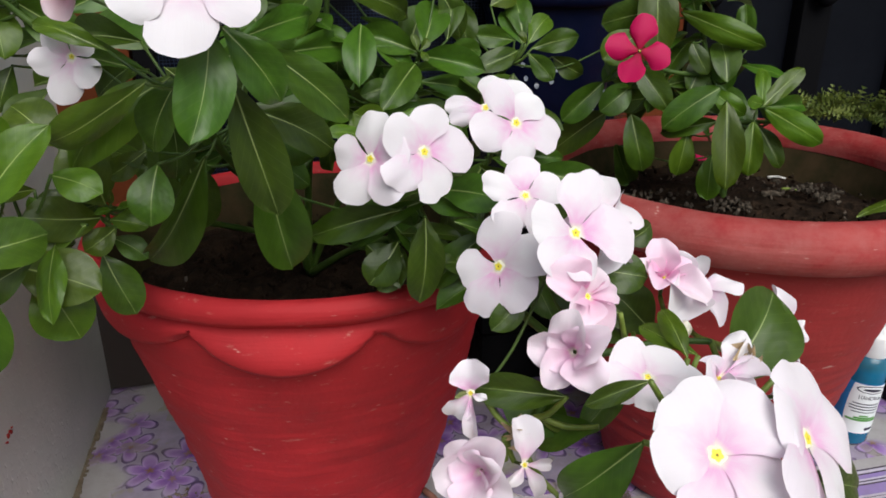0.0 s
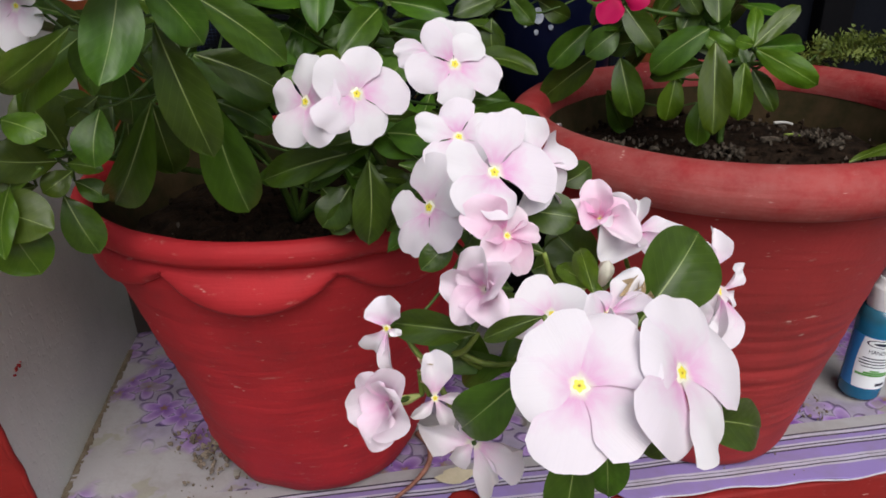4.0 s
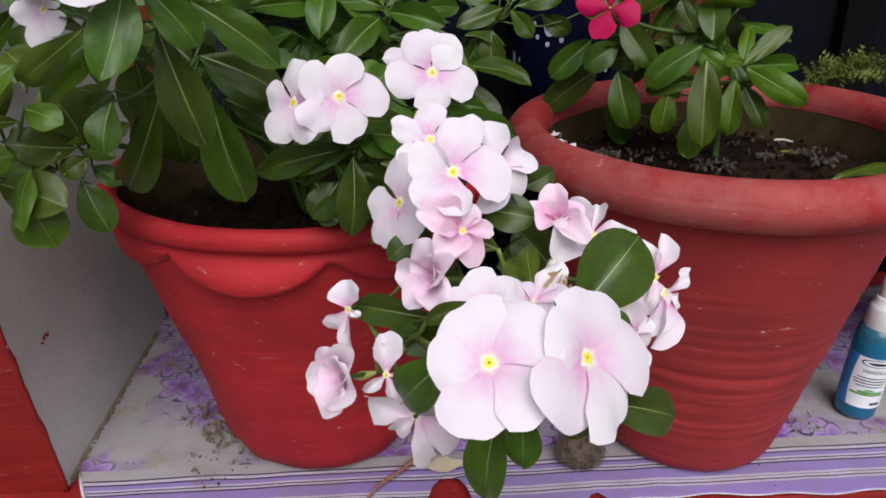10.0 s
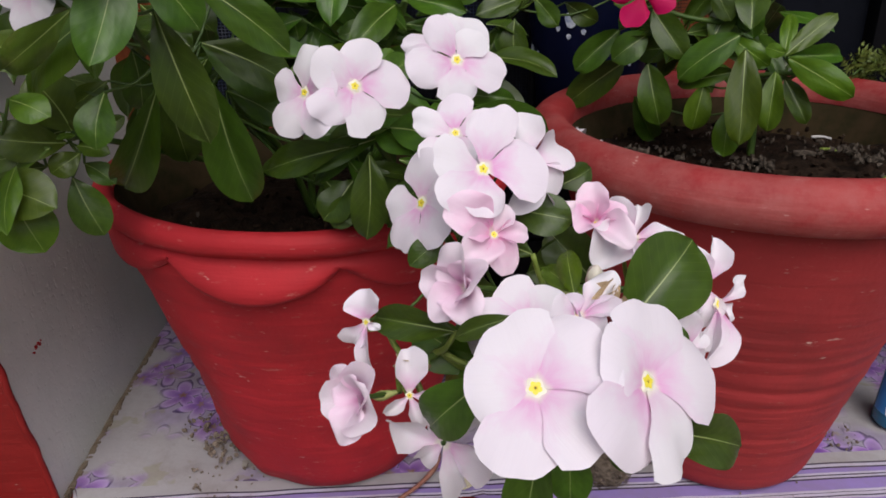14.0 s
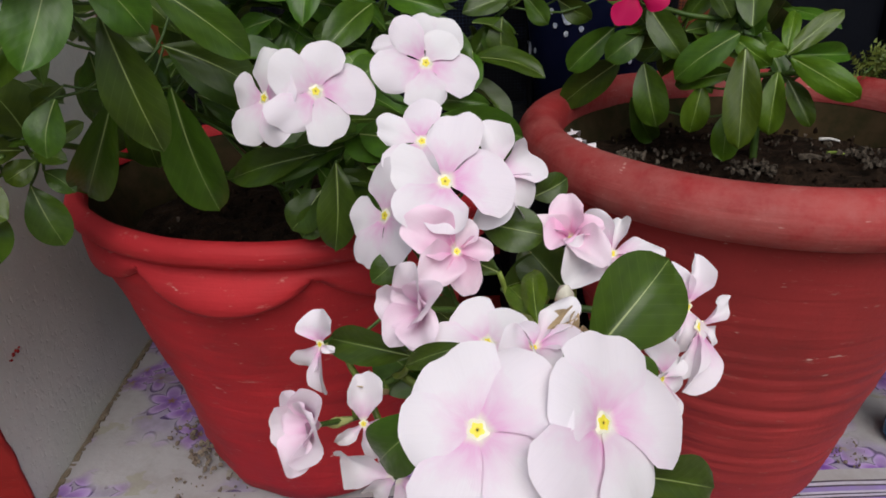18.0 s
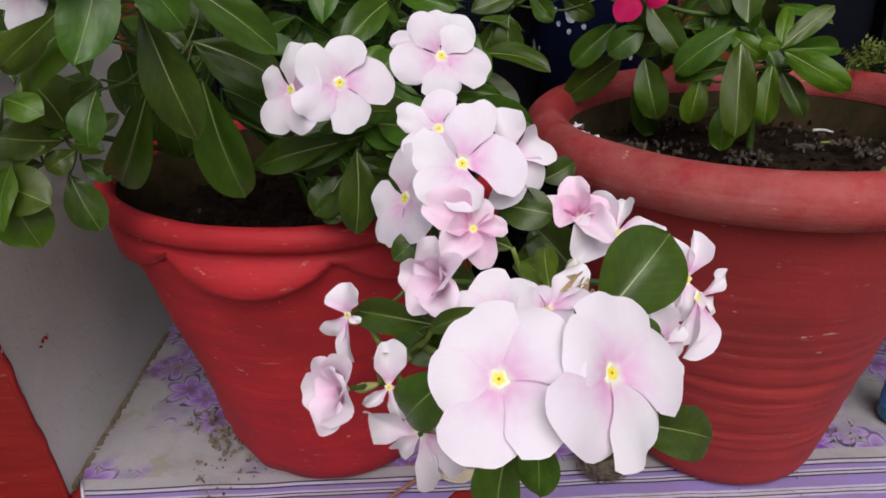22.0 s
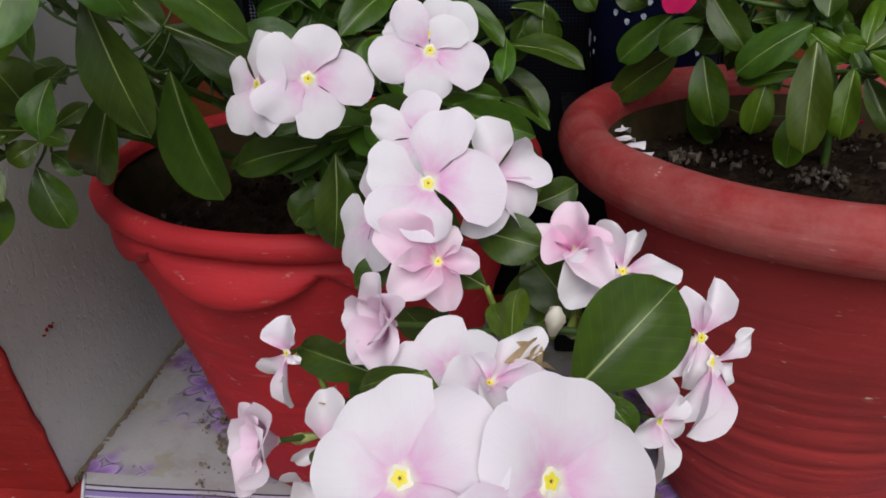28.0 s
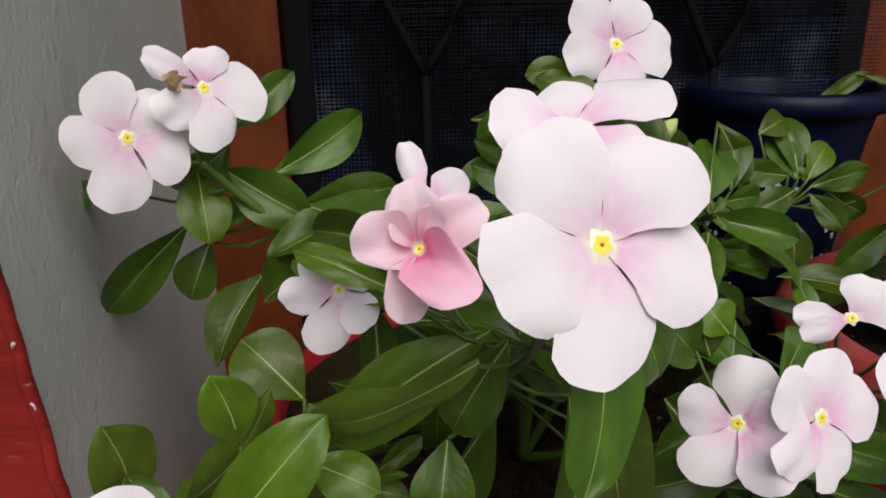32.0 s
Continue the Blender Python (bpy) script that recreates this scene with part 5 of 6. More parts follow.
leaf("r", (0.371, 0.515, 0.354), (0.382, 0.536, 0.379), (-0.36, -0.64, 0.68), 0.012, 1)
leaf("r", (0.372, 0.516, 0.356), (0.356, 0.509, 0.361), (0.40, -0.92, 0.02), 0.011, 1)
leaf("r", (0.376, 0.525, 0.352), (0.424, 0.539, 0.349), (0.29, -0.87, 0.41), 0.015, 0)
leaf("r", (0.344, 0.545, 0.363), (0.367, 0.534, 0.346), (-0.35, -0.93, 0.10), 0.017, 1)
leaf("r", (0.358, 0.546, 0.369), (0.363, 0.568, 0.396), (-0.26, -0.72, 0.65), 0.026, 0)
leaf("r", (0.337, 0.566, 0.358), (0.350, 0.574, 0.381), (-0.30, -0.83, 0.48), 0.021, 0)
leaf("r", (0.304, 0.580, 0.461), (0.299, 0.556, 0.399), (-0.34, -0.86, 0.37), 0.032, 1)
leaf("r", (0.324, 0.571, 0.422), (0.381, 0.548, 0.398), (-0.41, -0.91, -0.12), 0.021, 1)
leaf("r", (0.336, 0.569, 0.398), (0.345, 0.558, 0.377), (-0.44, -0.86, 0.25), 0.016, 0)
leaf("r", (0.385, 0.566, 0.391), (0.387, 0.579, 0.423), (-0.67, -0.66, 0.32), 0.017, 0)
leaf("r", (0.366, 0.570, 0.391), (0.366, 0.560, 0.364), (-0.52, -0.79, 0.33), 0.021, 0)
leaf("r", (0.289, 0.572, 0.406), (0.263, 0.571, 0.389), (-0.21, -0.90, 0.39), 0.027, 1)
leaf("r", (0.304, 0.576, 0.423), (0.270, 0.590, 0.413), (-0.37, -0.92, -0.10), 0.027, 0)
leaf("r", (0.335, 0.569, 0.423), (0.323, 0.574, 0.457), (-0.55, -0.84, -0.05), 0.027, 0)
leaf("r", (0.344, 0.570, 0.431), (0.377, 0.571, 0.452), (-0.21, -0.90, 0.39), 0.025, 1)
leaf("r", (0.314, 0.592, 0.361), (0.329, 0.583, 0.348), (-0.51, -0.86, -0.01), 0.022, 0)
leaf("r", (0.343, 0.587, 0.366), (0.386, 0.586, 0.359), (-0.01, -0.99, 0.12), 0.020, 0)
leaf("r", (0.402, 0.564, 0.341), (0.382, 0.560, 0.321), (-0.43, -0.70, 0.57), 0.017, 0)
flower("r", (0.266, 0.522, 0.399), (-0.28, -0.94, 0.21), (0.18, 0.16, 0.97), 0.0256, "r", round_of(4, 0, 8, 0.95))

# ---- stems ----
FOOT = Vector((0.0155, 0.570, 0.222))
STEMS = {
    "a": [[FOOT, (0.0, 0.52, 0.30), (-0.03, 0.43, 0.36), (-0.035, 0.36, 0.41), (-0.03, 0.335, 0.445)],
          [(-0.01, 0.54, 0.27), (-0.06, 0.47, 0.31), (-0.10, 0.41, 0.34), (-0.14, 0.36, 0.345), (-0.155, 0.34, 0.355)]],
    "b": [[FOOT, (0.02, 0.545, 0.32), (0.035, 0.53, 0.40), (0.04, 0.525, 0.465)]],
    "c": [[FOOT, (0.05, 0.545, 0.31), (0.09, 0.53, 0.375), (0.099, 0.52, 0.40)],
          [(0.05, 0.56, 0.28), (0.11, 0.585, 0.33), (0.16, 0.592, 0.36), (0.188, 0.588, 0.383)]],
    "d": [[FOOT, (0.05, 0.50, 0.27), (0.09, 0.44, 0.30), (0.11, 0.40, 0.31), (0.125, 0.36, 0.315), (0.13, 0.335, 0.31)],
          [(0.09, 0.44, 0.30), (0.075, 0.42, 0.335), (0.07, 0.41, 0.35)], [(0.11, 0.40, 0.31), (0.12, 0.43, 0.335), (0.125, 0.43, 0.35)]],
    "e": [[(0.09, 0.44, 0.30), (0.115, 0.38, 0.285), (0.14, 0.31, 0.275), (0.155, 0.25, 0.28), (0.16, 0.215, 0.29)],
          [(0.135, 0.32, 0.276), (0.11, 0.285, 0.262), (0.09, 0.272, 0.262)], [(0.14, 0.31, 0.275), (0.18, 0.30, 0.285), (0.205, 0.295, 0.285)]],
    "f": [[(0.0, 0.53, 0.29), (-0.06, 0.51, 0.36), (-0.115, 0.495, 0.41), (-0.14, 0.49, 0.435), (-0.15, 0.485, 0.448)]],
    "r": [[(0.379, 0.560, 0.262), (0.375, 0.565, 0.33), (0.35, 0.57, 0.39), (0.33, 0.575, 0.47)],
          [(0.375, 0.565, 0.33), (0.395, 0.545, 0.335), (0.41, 0.52, 0.34)], [(0.36, 0.57, 0.37), (0.32, 0.57, 0.375), (0.29, 0.572, 0.385)]],
}
bud("a", (-0.002, 0.362, 0.472), (0.6, 0.1, 0.5), 0.013, 0.0026, BUD, "yellow-green flower bud")
bud("f", (-0.162, 0.520, 0.469), (-0.2, -0.1, 1.0), 0.012, 0.0030, PETAL_DRY, "withered tan bud")
bud("e", (0.182, 0.290, 0.288), (0.1, -0.3, 1.0), 0.017, 0.0040, PETAL_PINK, "pinkish flower bud")
bud("e", (0.166, 0.275, 0.290), (0.0, -0.1, 1.0), 0.014, 0.0034, BUD, "yellow-green flower bud")
withered("e", (0.172, 0.228, 0.314), (0.2, -0.3, 0.9), 0.0105)
withered("f", (-0.155, 0.478, 0.479), (-0.2, -0.5, 0.8), 0.008)
withered("e", (0.100, 0.272, 0.262), (-0.6, -0.4, 0.3), 0.012)
bud("d", (0.085, 0.300, 0.268), (-1.0, -0.2, 0.1), 0.013, 0.0024, BUD, "yellow-green flower bud")
bud("e", (0.090, 0.270, 0.250), (-1.0, -0.2, -0.1), 0.013, 0.0024, BUD, "yellow-green flower bud")
for key, lines in STEMS.items():
    for i, line in enumerate(lines):
        stem(key, line, 0.0032 if i == 0 else 0.0022, 0.0016)
    twigs(key, lines)

# shaded inner foliage round the stems
_rnd = random.Random(11)


def inner_leaves(branch, centre, spread, count, size, light=0):
    for _ in range(count):
        b = Vector(centre) + Vector([_rnd.uniform(-s, s) for s in spread])
        a = _rnd.uniform(0, math.tau)
        way = Vector((math.cos(a), math.sin(a) * 0.8 - 0.15, _rnd.uniform(-0.9, 0.2))).normalized()
        n = Vector((_rnd.uniform(-0.4, 0.4), -0.5, 1.0))
        size_here = size * _rnd.uniform(0.75, 1.15)
        leaf(branch, b, b + way * size_here, n, size_here * _rnd.uniform(0.36, 0.46), light)


inner_leaves("a", (0.0, 0.50, 0.385), (0.045, 0.04, 0.035), 18, 0.052)
inner_leaves("a", (-0.075, 0.46, 0.40), (0.035, 0.04, 0.03), 8, 0.050)
inner_leaves("b", (0.03, 0.53, 0.39), (0.035, 0.03, 0.04), 24, 0.048)
inner_leaves("c", (0.09, 0.55, 0.355), (0.07, 0.03, 0.035), 36, 0.047)
inner_leaves("d", (0.10, 0.42, 0.315), (0.045, 0.05, 0.025), 22, 0.048)
inner_leaves("e", (0.155, 0.30, 0.275), (0.02, 0.03, 0.010), 4, 0.040)
inner_leaves("f", (-0.10, 0.50, 0.40), (0.03, 0.02, 0.02), 6, 0.050)
inner_leaves("r", (0.34, 0.58, 0.40), (0.05, 0.02, 0.07), 20, 0.046)
inner_leaves("r", (0.37, 0.60, 0.375), (0.05, 0.02, 0.03), 12, 0.042)
inner_leaves("a", (-0.135, 0.385, 0.338), (0.025, 0.02, 0.010), 4, 0.036, 1)

# ---- printed cloth on the ledge ----


def mat_cloth():
    m = material("printed_cloth", (0.6, 0.58, 0.6), 0.75, 0.25)
    n = Nodes(m)
    co = n.coord()
    xyz = n.add("SeparateXYZ", i0=co)
    x, y = xyz.outputs[0], xyz.outputs[1]
    wob = n.math("ADD", n.math("SUBTRACT", y, EDGE_Y), n.math("MULTIPLY", n.math("SUBTRACT", n.noise(9, 2, co), 0.5), 0.004))
    lav, line, pale, ground_ = (0.27, 0.20, 0.46), (0.045, 0.03, 0.06), (0.50, 0.47, 0.57), (0.36, 0.345, 0.35)
    ramp = n.add("ValToRGB", Fac=n.math("MULTIPLY", wob, 10.0))
    cr = ramp.color_ramp
    cr.interpolation = "CONSTANT"
    rows = ((0.0, lav), (0.11, pale), (0.135, line), (0.15, pale), (0.18, line), (0.19, pale), (0.215, lav), (0.34, line), (0.36, pale), (0.385, line), (0.40, pale), (0.425, lav), (0.475, line), (0.495, pale), (0.53, line), (0.55, ground_))
    while len(cr.elements) < len(rows):
        cr.elements.new(0.5)
    for el, (p, c) in zip(cr.elements, rows):
        el.position, el.color = p, (*c, 1)
    # printed bunches of purple flowers behind the border
    warp = n.add("TexNoise", Vector=co, Scale=26.0, Detail=2.0)
    bent = n.add("VectorMath", i0=warp.outputs["Color"], i1=(0.014, 0.014, 0.0))
    bent.operation = "MULTIPLY"
    moved = n.add("VectorMath", i0=co, i1=bent.outputs[0])
    vor = n.add("TexVoronoi", Vector=moved.outputs[0], Scale=23.0, Randomness=0.9)
    vor.voronoi_dimensions = "2D"
    local = n.add("VectorMath", i0=moved.outputs[0], i1=vor.outputs["Position"])
    local.operation = "SUBTRACT"
    lxy = n.add("SeparateXYZ", i0=local.outputs[0])
    ang = n.math("ARCTAN2", lxy.outputs[1], lxy.outputs[0])
    five = n.math("ABSOLUTE", n.math("COSINE", n.math("ADD", n.math("MULTIPLY", ang, 2.5), n.math("MULTIPLY", n.add("SeparateXYZ", i0=vor.outputs["Color"]).outputs[0], 3.0))))
    reach = n.math("DIVIDE", vor.outputs["Distance"], n.math("ADD", 0.26, n.math("MULTIPLY", five, 0.36)))
    petal = n.ramp(reach, (0.10, (0.20, 0.10, 0.06)), (0.22, (0.15, 0.055, 0.29)), (0.50, (0.25, 0.11, 0.40)), (0.80, (0.40, 0.27, 0.56)), (0.90, (0.055, 0.03, 0.11)), (1.02, (0.055, 0.03, 0.11)), (1.06, (0.28, 0.25, 0.33)))
    bunch = n.ramp(n.noise(8.5, 2, co), (0.44, grey(0.0)), (0.49, grey(1.0)))
    behind = n.math("GREATER_THAN", wob, 0.068)
    tint = n.mix(n.ramp(n.noise(60, 3, co), (0.4, grey(0.0)), (0.7, grey(0.3))), petal, (0.50, 0.40, 0.62))
    c = n.mix(n.math("MULTIPLY", bunch, behind), ramp.outputs[0], tint)
    twig = n.ramp(n.noise(26, 3, co), (0.60, grey(0.0)), (0.64, grey(0.5)))
    c = n.mix(n.math("MULTIPLY", twig, behind), c, (0.28, 0.27, 0.16))
    dirt = n.ramp(n.noise(17, 6, co, 0.7), (0.45, grey(0.0)), (0.75, grey(0.55)))
    n.base(n.mix(dirt, c, (0.20, 0.17, 0.14)))
    n.bump(n.math("ADD", n.noise(22, 4, co), n.math("MULTIPLY", n.noise(500, 2, co), 0.08)), 0.5, 0.004)
    return m


def edge_of_cloth(x):
    """How far the front edge reaches, with the torn notches."""
    y = EDGE_Y - 0.003 + 0.024 * max(0.0, (-0.150 - x) / 0.033) ** 2 + 0.003 * math.sin(x * 23) + 0.0015 * math.sin(x * 91)
    y += 0.040 * max(0.0, 1 - abs(x - TEAR_A) ** 3 / 0.021 ** 3) ** 0.8
    y += 0.014 * max(0.0, 1 - abs(x - TEAR_B) ** 3 / 0.009 ** 3) ** 0.7
    return y


TEAR_A, TEAR_B = 0.133, 0.262
bm = bmesh.new()
NX, NYY = 230, 46
rows = []
for j in range(NYY + 1):
    row = []
    for i in range(NX + 1):
        x = WALL_X + 0.0008 + 1.5 * (i / NX) ** 1.35
        y0 = edge_of_cloth(x)
        q = (j / NYY) ** 1.4
        y = y0 + (WIN_Y - 0.002 - y0) * q
        front = max(0.0, 1 - (y - y0) / 0.05)
        z = 0.0012 + 0.0016 * noise.noise(Vector((x * 16, y * 16, 2))) + front * 0.003 * max(0.0, noise.noise(Vector((x * 30, 0.4, 7))))
        z += 0.004 * math.exp(-((x - 0.148 - 0.25 * (y - y0)) / 0.005) ** 2) * front
        row.append(bm.verts.new((x, y, max(z, 0.0))))
    rows.append(row)
for a, b in zip(rows, rows[1:]):
    for i in range(NX):
        bm.faces.new((a[i], a[i + 1], b[i + 1], b[i]))
cloth = part("table_cloth", bm, mat_cloth())
cloth.modifiers.new("thickness", "SOLIDIFY").thickness = 0.0012
for lo, hi in ((-0.205, TEAR_A - 0.0225), (TEAR_A + 0.0225, TEAR_B - 0.0095), (TEAR_B + 0.0095, 1.2)):
    n_ = max(4, int((hi - lo) / 0.006))
    hem = [(lo + (hi - lo) * k / n_, edge_of_cloth(lo + (hi - lo) * k / n_) - 0.0006, 0.0009) for k in range(n_ + 1)]
    part("hem", tube(hem, 0.0017 if lo < 0 else 0.0007, 0.0009 if lo < 0 else 0.0007, 6, 1), HEM, cloth, "frayed whitish hem")
part("loose_strip", tube([(0.112, 0.437, 0.0005), (0.116, 0.4262, -0.004), (0.124, 0.4258, -0.022), (0.138, 0.4262, -0.044)], 0.0026, 0.0009, 6, 4), HEM, cloth, "torn strip hanging over the ledge")
tagged(cloth, "worn lavender striped cloth printed with purple flowers, torn at the edge", "cloth")


def sanitizer_bottle(at, turn):
    """Small blue spray bottle with a white cap and a printed label."""
    b = thing("spray_bottle", "small blue hand sanitizer spray bottle with a white cap", "bottle", at=at)
    b.rotation_euler = (0, radians(3), radians(turn))
    b.scale = (0.84, 0.84, 1.03)
    liquid = material("blue_liquid_plastic", (0.02, 0.20, 0.36), 0.22, 0.5)
    n = Nodes(liquid)
    z = n.add("SeparateXYZ", i0=n.coord()).outputs[2]
    n.base(n.mix(n.ramp(n.noise(40, 3), (0.3, grey(0.0)), (0.7, grey(0.3))), n.ramp(n.math("MULTIPLY", z, 10.0), (0.80, (0.008, 0.115, 0.23)), (0.86, (0.03, 0.10, 0.15))), (0.03, 0.26, 0.42)))
    part("body", lathe([(0.004, 0.0), (0.0205, 0.0), (0.0225, 0.003), (0.0228, 0.02), (0.0228, 0.078), (0.0222, 0.086), (0.0195, 0.093), (0.015, 0.096)], 48, close=True), liquid, b)
    part("collar", lathe([(0.0165, 0.0935), (0.0172, 0.095), (0.0172, 0.114), (0.0162, 0.1165), (0.0135, 0.118), (0.0132, 0.1235), (0.012, 0.125)], 40, close=True), PLASTIC_WHITE, b, "white plastic collar")
    part("spray_head", lathe([(0.0108, 0.1245), (0.0112, 0.126), (0.0108, 0.145), (0.0098, 0.1475), (0.006, 0.1482)], 32, close=True), PLASTIC_WHITE, b, "white spray head")

    def wrap(a0, a1, z0, z1, r, mat, name, lab="", shape=None):
        bm = bmesh.new()
        nn, mm = 24, 12
        g = []
        for i in range(nn + 1):
            for_z = []
            for j in range(mm + 1):
                s = j / mm
                zz = z0 + (z1 - z0) * s
                lo, hi = (shape(s) if shape else (a0, a1))
                a = radians(lo + (hi - lo) * i / nn)
                for_z.append(bm.verts.new((r * math.sin(a), -r * math.cos(a), zz)))
            g.append(for_z)
        for i in range(nn):
            for j in range(mm):
                bm.faces.new((g[i][j], g[i + 1][j], g[i + 1][j + 1], g[i][j + 1]))
        return part(name, bm, mat, b, lab)

    wrap(-85, 70, 0.014, 0.069, 0.0231, LABEL_BLUE, "label", "blue label with a white panel")
    lab = wrap(0, 0, 0.0145, 0.0685, 0.0234, LABEL_WHITE, "label_panel", "white printed panel", lambda s: (-40 - 30 * (0.25 - (s - 0.5) ** 2), 69))
    for i, (lo, hi, z0, h) in enumerate(((-32, 50, 0.0470, 0.0011), (-40, 56, 0.0440, 0.0011), (-38, 48, 0.0410, 0.0011), (-30, 46, 0.0380, 0.0009), (20, 52, 0.0180, 0.0030))):
        wrap(lo, hi, z0, z0 + h, 0.0237, INK, "print")
    for half, z0, z1, r, mt in ((44, 0.0592, 0.0676, 0.02365, INK), (39, 0.0600, 0.0668, 0.0238, LABEL_WHITE), (26, 0.0618, 0.0650, 0.02395, INK)):
        wrap(0, 0, z0, z1, r, mt, "print", "", lambda s, half=half: (12 - half * math.sqrt(max(0.0, 1 - (2 * s - 1) ** 2)), 12 + half * math.sqrt(max(0.0, 1 - (2 * s - 1) ** 2))))
    for lo, hi, z0, h in ((-40, 52, 0.0285, 0.0022), (-20, 50, 0.0310, 0.0020), (-5, 20, 0.0335, 0.0016)):
        wrap(lo, hi, z0, z0 + h, 0.0237, LABEL_GREEN, "print", "green leaf print")
    word = bpy.data.curves.new("word", "FONT")
    word.body, word.size, word.align_x = "HANDRUB", 0.0058, "CENTER"
    tob = new("word_curve", word)
    me = tob.to_mesh()
    wm = bpy.data.meshes.new_from_object(tob)
    bpy.data.objects.remove(tob)
    for v in wm.vertices:
        a = radians(12) + v.co.x / 0.0238
        v.co = (0.02385 * math.sin(a), -0.02385 * math.cos(a), 0.0528 + v.co.y)
    wm.materials.append(INK)
    wo = new("lettering", wm)
    wo.parent = b
    return b


sanitizer_bottle((0.546, 0.537, 0.004), -22)

# ---- window: mesh, grille, shutters ----
bm = bmesh.new()
_rnd = random.Random(4)


def ribbon(bm, a, b, w, axis, steps=24):
    prev = None
    ph = _rnd.uniform(0, 9)
    for k in range(steps + 1):
        p = Vector(a).lerp(Vector(b), k / steps)
        p += Vector((noise.noise(Vector((p.x * 9, p.z * 9, ph))), 0.4 * noise.noise(Vector((p.x * 30, p.z * 30, ph))), noise.noise(Vector((p.z * 9, p.x * 9, ph + 3))))) * 0.0012
        q = [bm.verts.new(p - Vector(axis) * w), bm.verts.new(p + Vector(axis) * w)]
        if prev:
            bm.faces.new((prev[0], prev[1], q[1], q[0]))
        prev = q


MX0, MX1, MZ0, MZ1, MY = -0.125, 0.40, 0.20, 0.70, 0.800
for i in range(int((MX1 - MX0) / 0.0036)):
    x = MX0 + i * 0.0036
    ribbon(bm, (x, MY, MZ0), (x, MY, MZ1), 0.00032, (1, 0, 0))
for i in range(int((MZ1 - MZ0) / 0.0034)):
    z = MZ0 + i * 0.0034
    ribbon(bm, (MX0, MY - 0.0006, z), (MX1, MY - 0.0006, z), 0.00034, (0, 0, 1))
n = Nodes(MESH_THREAD)
n.base(n.ramp(n.noise(7, 4, rough=0.7), (0.46, (0.003, 0.004, 0.007)), (0.57, (0.018, 0.027, 0.058)), (0.74, (0.17, 0.18, 0.205))))
screen = part("mosquito_mesh", bm, MESH_THREAD, window, "dusty blue-grey mosquito mesh")
screen["kind"] = "stuff"

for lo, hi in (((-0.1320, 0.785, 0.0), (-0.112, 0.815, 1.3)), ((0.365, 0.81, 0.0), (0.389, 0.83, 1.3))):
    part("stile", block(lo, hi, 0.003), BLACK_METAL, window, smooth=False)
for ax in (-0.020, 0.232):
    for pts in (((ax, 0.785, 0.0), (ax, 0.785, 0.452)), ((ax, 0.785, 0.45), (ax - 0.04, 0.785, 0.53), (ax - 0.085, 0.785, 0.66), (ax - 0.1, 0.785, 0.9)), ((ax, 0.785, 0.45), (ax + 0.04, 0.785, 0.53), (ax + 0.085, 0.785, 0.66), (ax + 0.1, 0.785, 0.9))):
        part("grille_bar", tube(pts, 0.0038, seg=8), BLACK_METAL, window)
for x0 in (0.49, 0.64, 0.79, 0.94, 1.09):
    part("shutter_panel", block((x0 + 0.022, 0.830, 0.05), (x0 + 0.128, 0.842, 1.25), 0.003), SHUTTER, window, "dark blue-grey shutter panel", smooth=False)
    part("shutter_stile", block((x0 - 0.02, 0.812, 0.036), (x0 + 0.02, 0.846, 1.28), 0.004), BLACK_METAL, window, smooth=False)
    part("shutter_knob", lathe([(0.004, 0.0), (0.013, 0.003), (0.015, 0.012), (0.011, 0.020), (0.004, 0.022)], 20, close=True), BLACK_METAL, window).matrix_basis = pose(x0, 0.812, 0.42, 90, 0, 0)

# ---- blue pot with paw prints ----


def blue_planter(at):
    p = thing("plant_pot", "navy blue plastic plant pot painted with white paw prints", "plant pot", at=at)
    part("body", lathe([(0.01, 0.258), (0.050, 0.258), (0.053, 0.262), (0.060, 0.33), (0.068, 0.39), (0.074, 0.418)], 60), BLUE_POT, p)
    part("rim", lathe([(0.074, 0.416), (0.081, 0.418), (0.083, 0.426), (0.081, 0.434), (0.077, 0.436), (0.073, 0.43), (0.070, 0.40)], 60), BLUE_POT, p)
    part("soil", lathe([(0.072, 0.415), (0.03, 0.418), (0.002, 0.418)], 40), SOIL, p)

    def dab(ang, z, w, h):
        bm = bmesh.new()
        ring = []
        r = 0.053 + (z - 0.262) * 0.1135 + 0.0012
        for k in range(16):
            a = math.tau * k / 16
            q = radians(ang) + w * math.cos(a) * (1 + 0.12 * math.sin(3 * a)) / r
            ring.append(bm.verts.new((r * math.sin(q), -r * math.cos(q), z + h * math.sin(a))))
        bm.faces.new(ring)
        part("paw_mark", bm, WHITE_PAINT, p, "white painted paw mark", smooth=False)

    for ang, z in ((-30, 0.357), (30, 0.33), (-85, 0.32), (5, 0.295)):
        dab(ang, z, 0.0062, 0.0078)
        for da, dz in ((-15, 0.004), (-12, -0.009), (-2, -0.016), (11, -0.011), (15, 0.001)):
            dab(ang + da, z + dz, 0.0023, 0.0027)
    return p


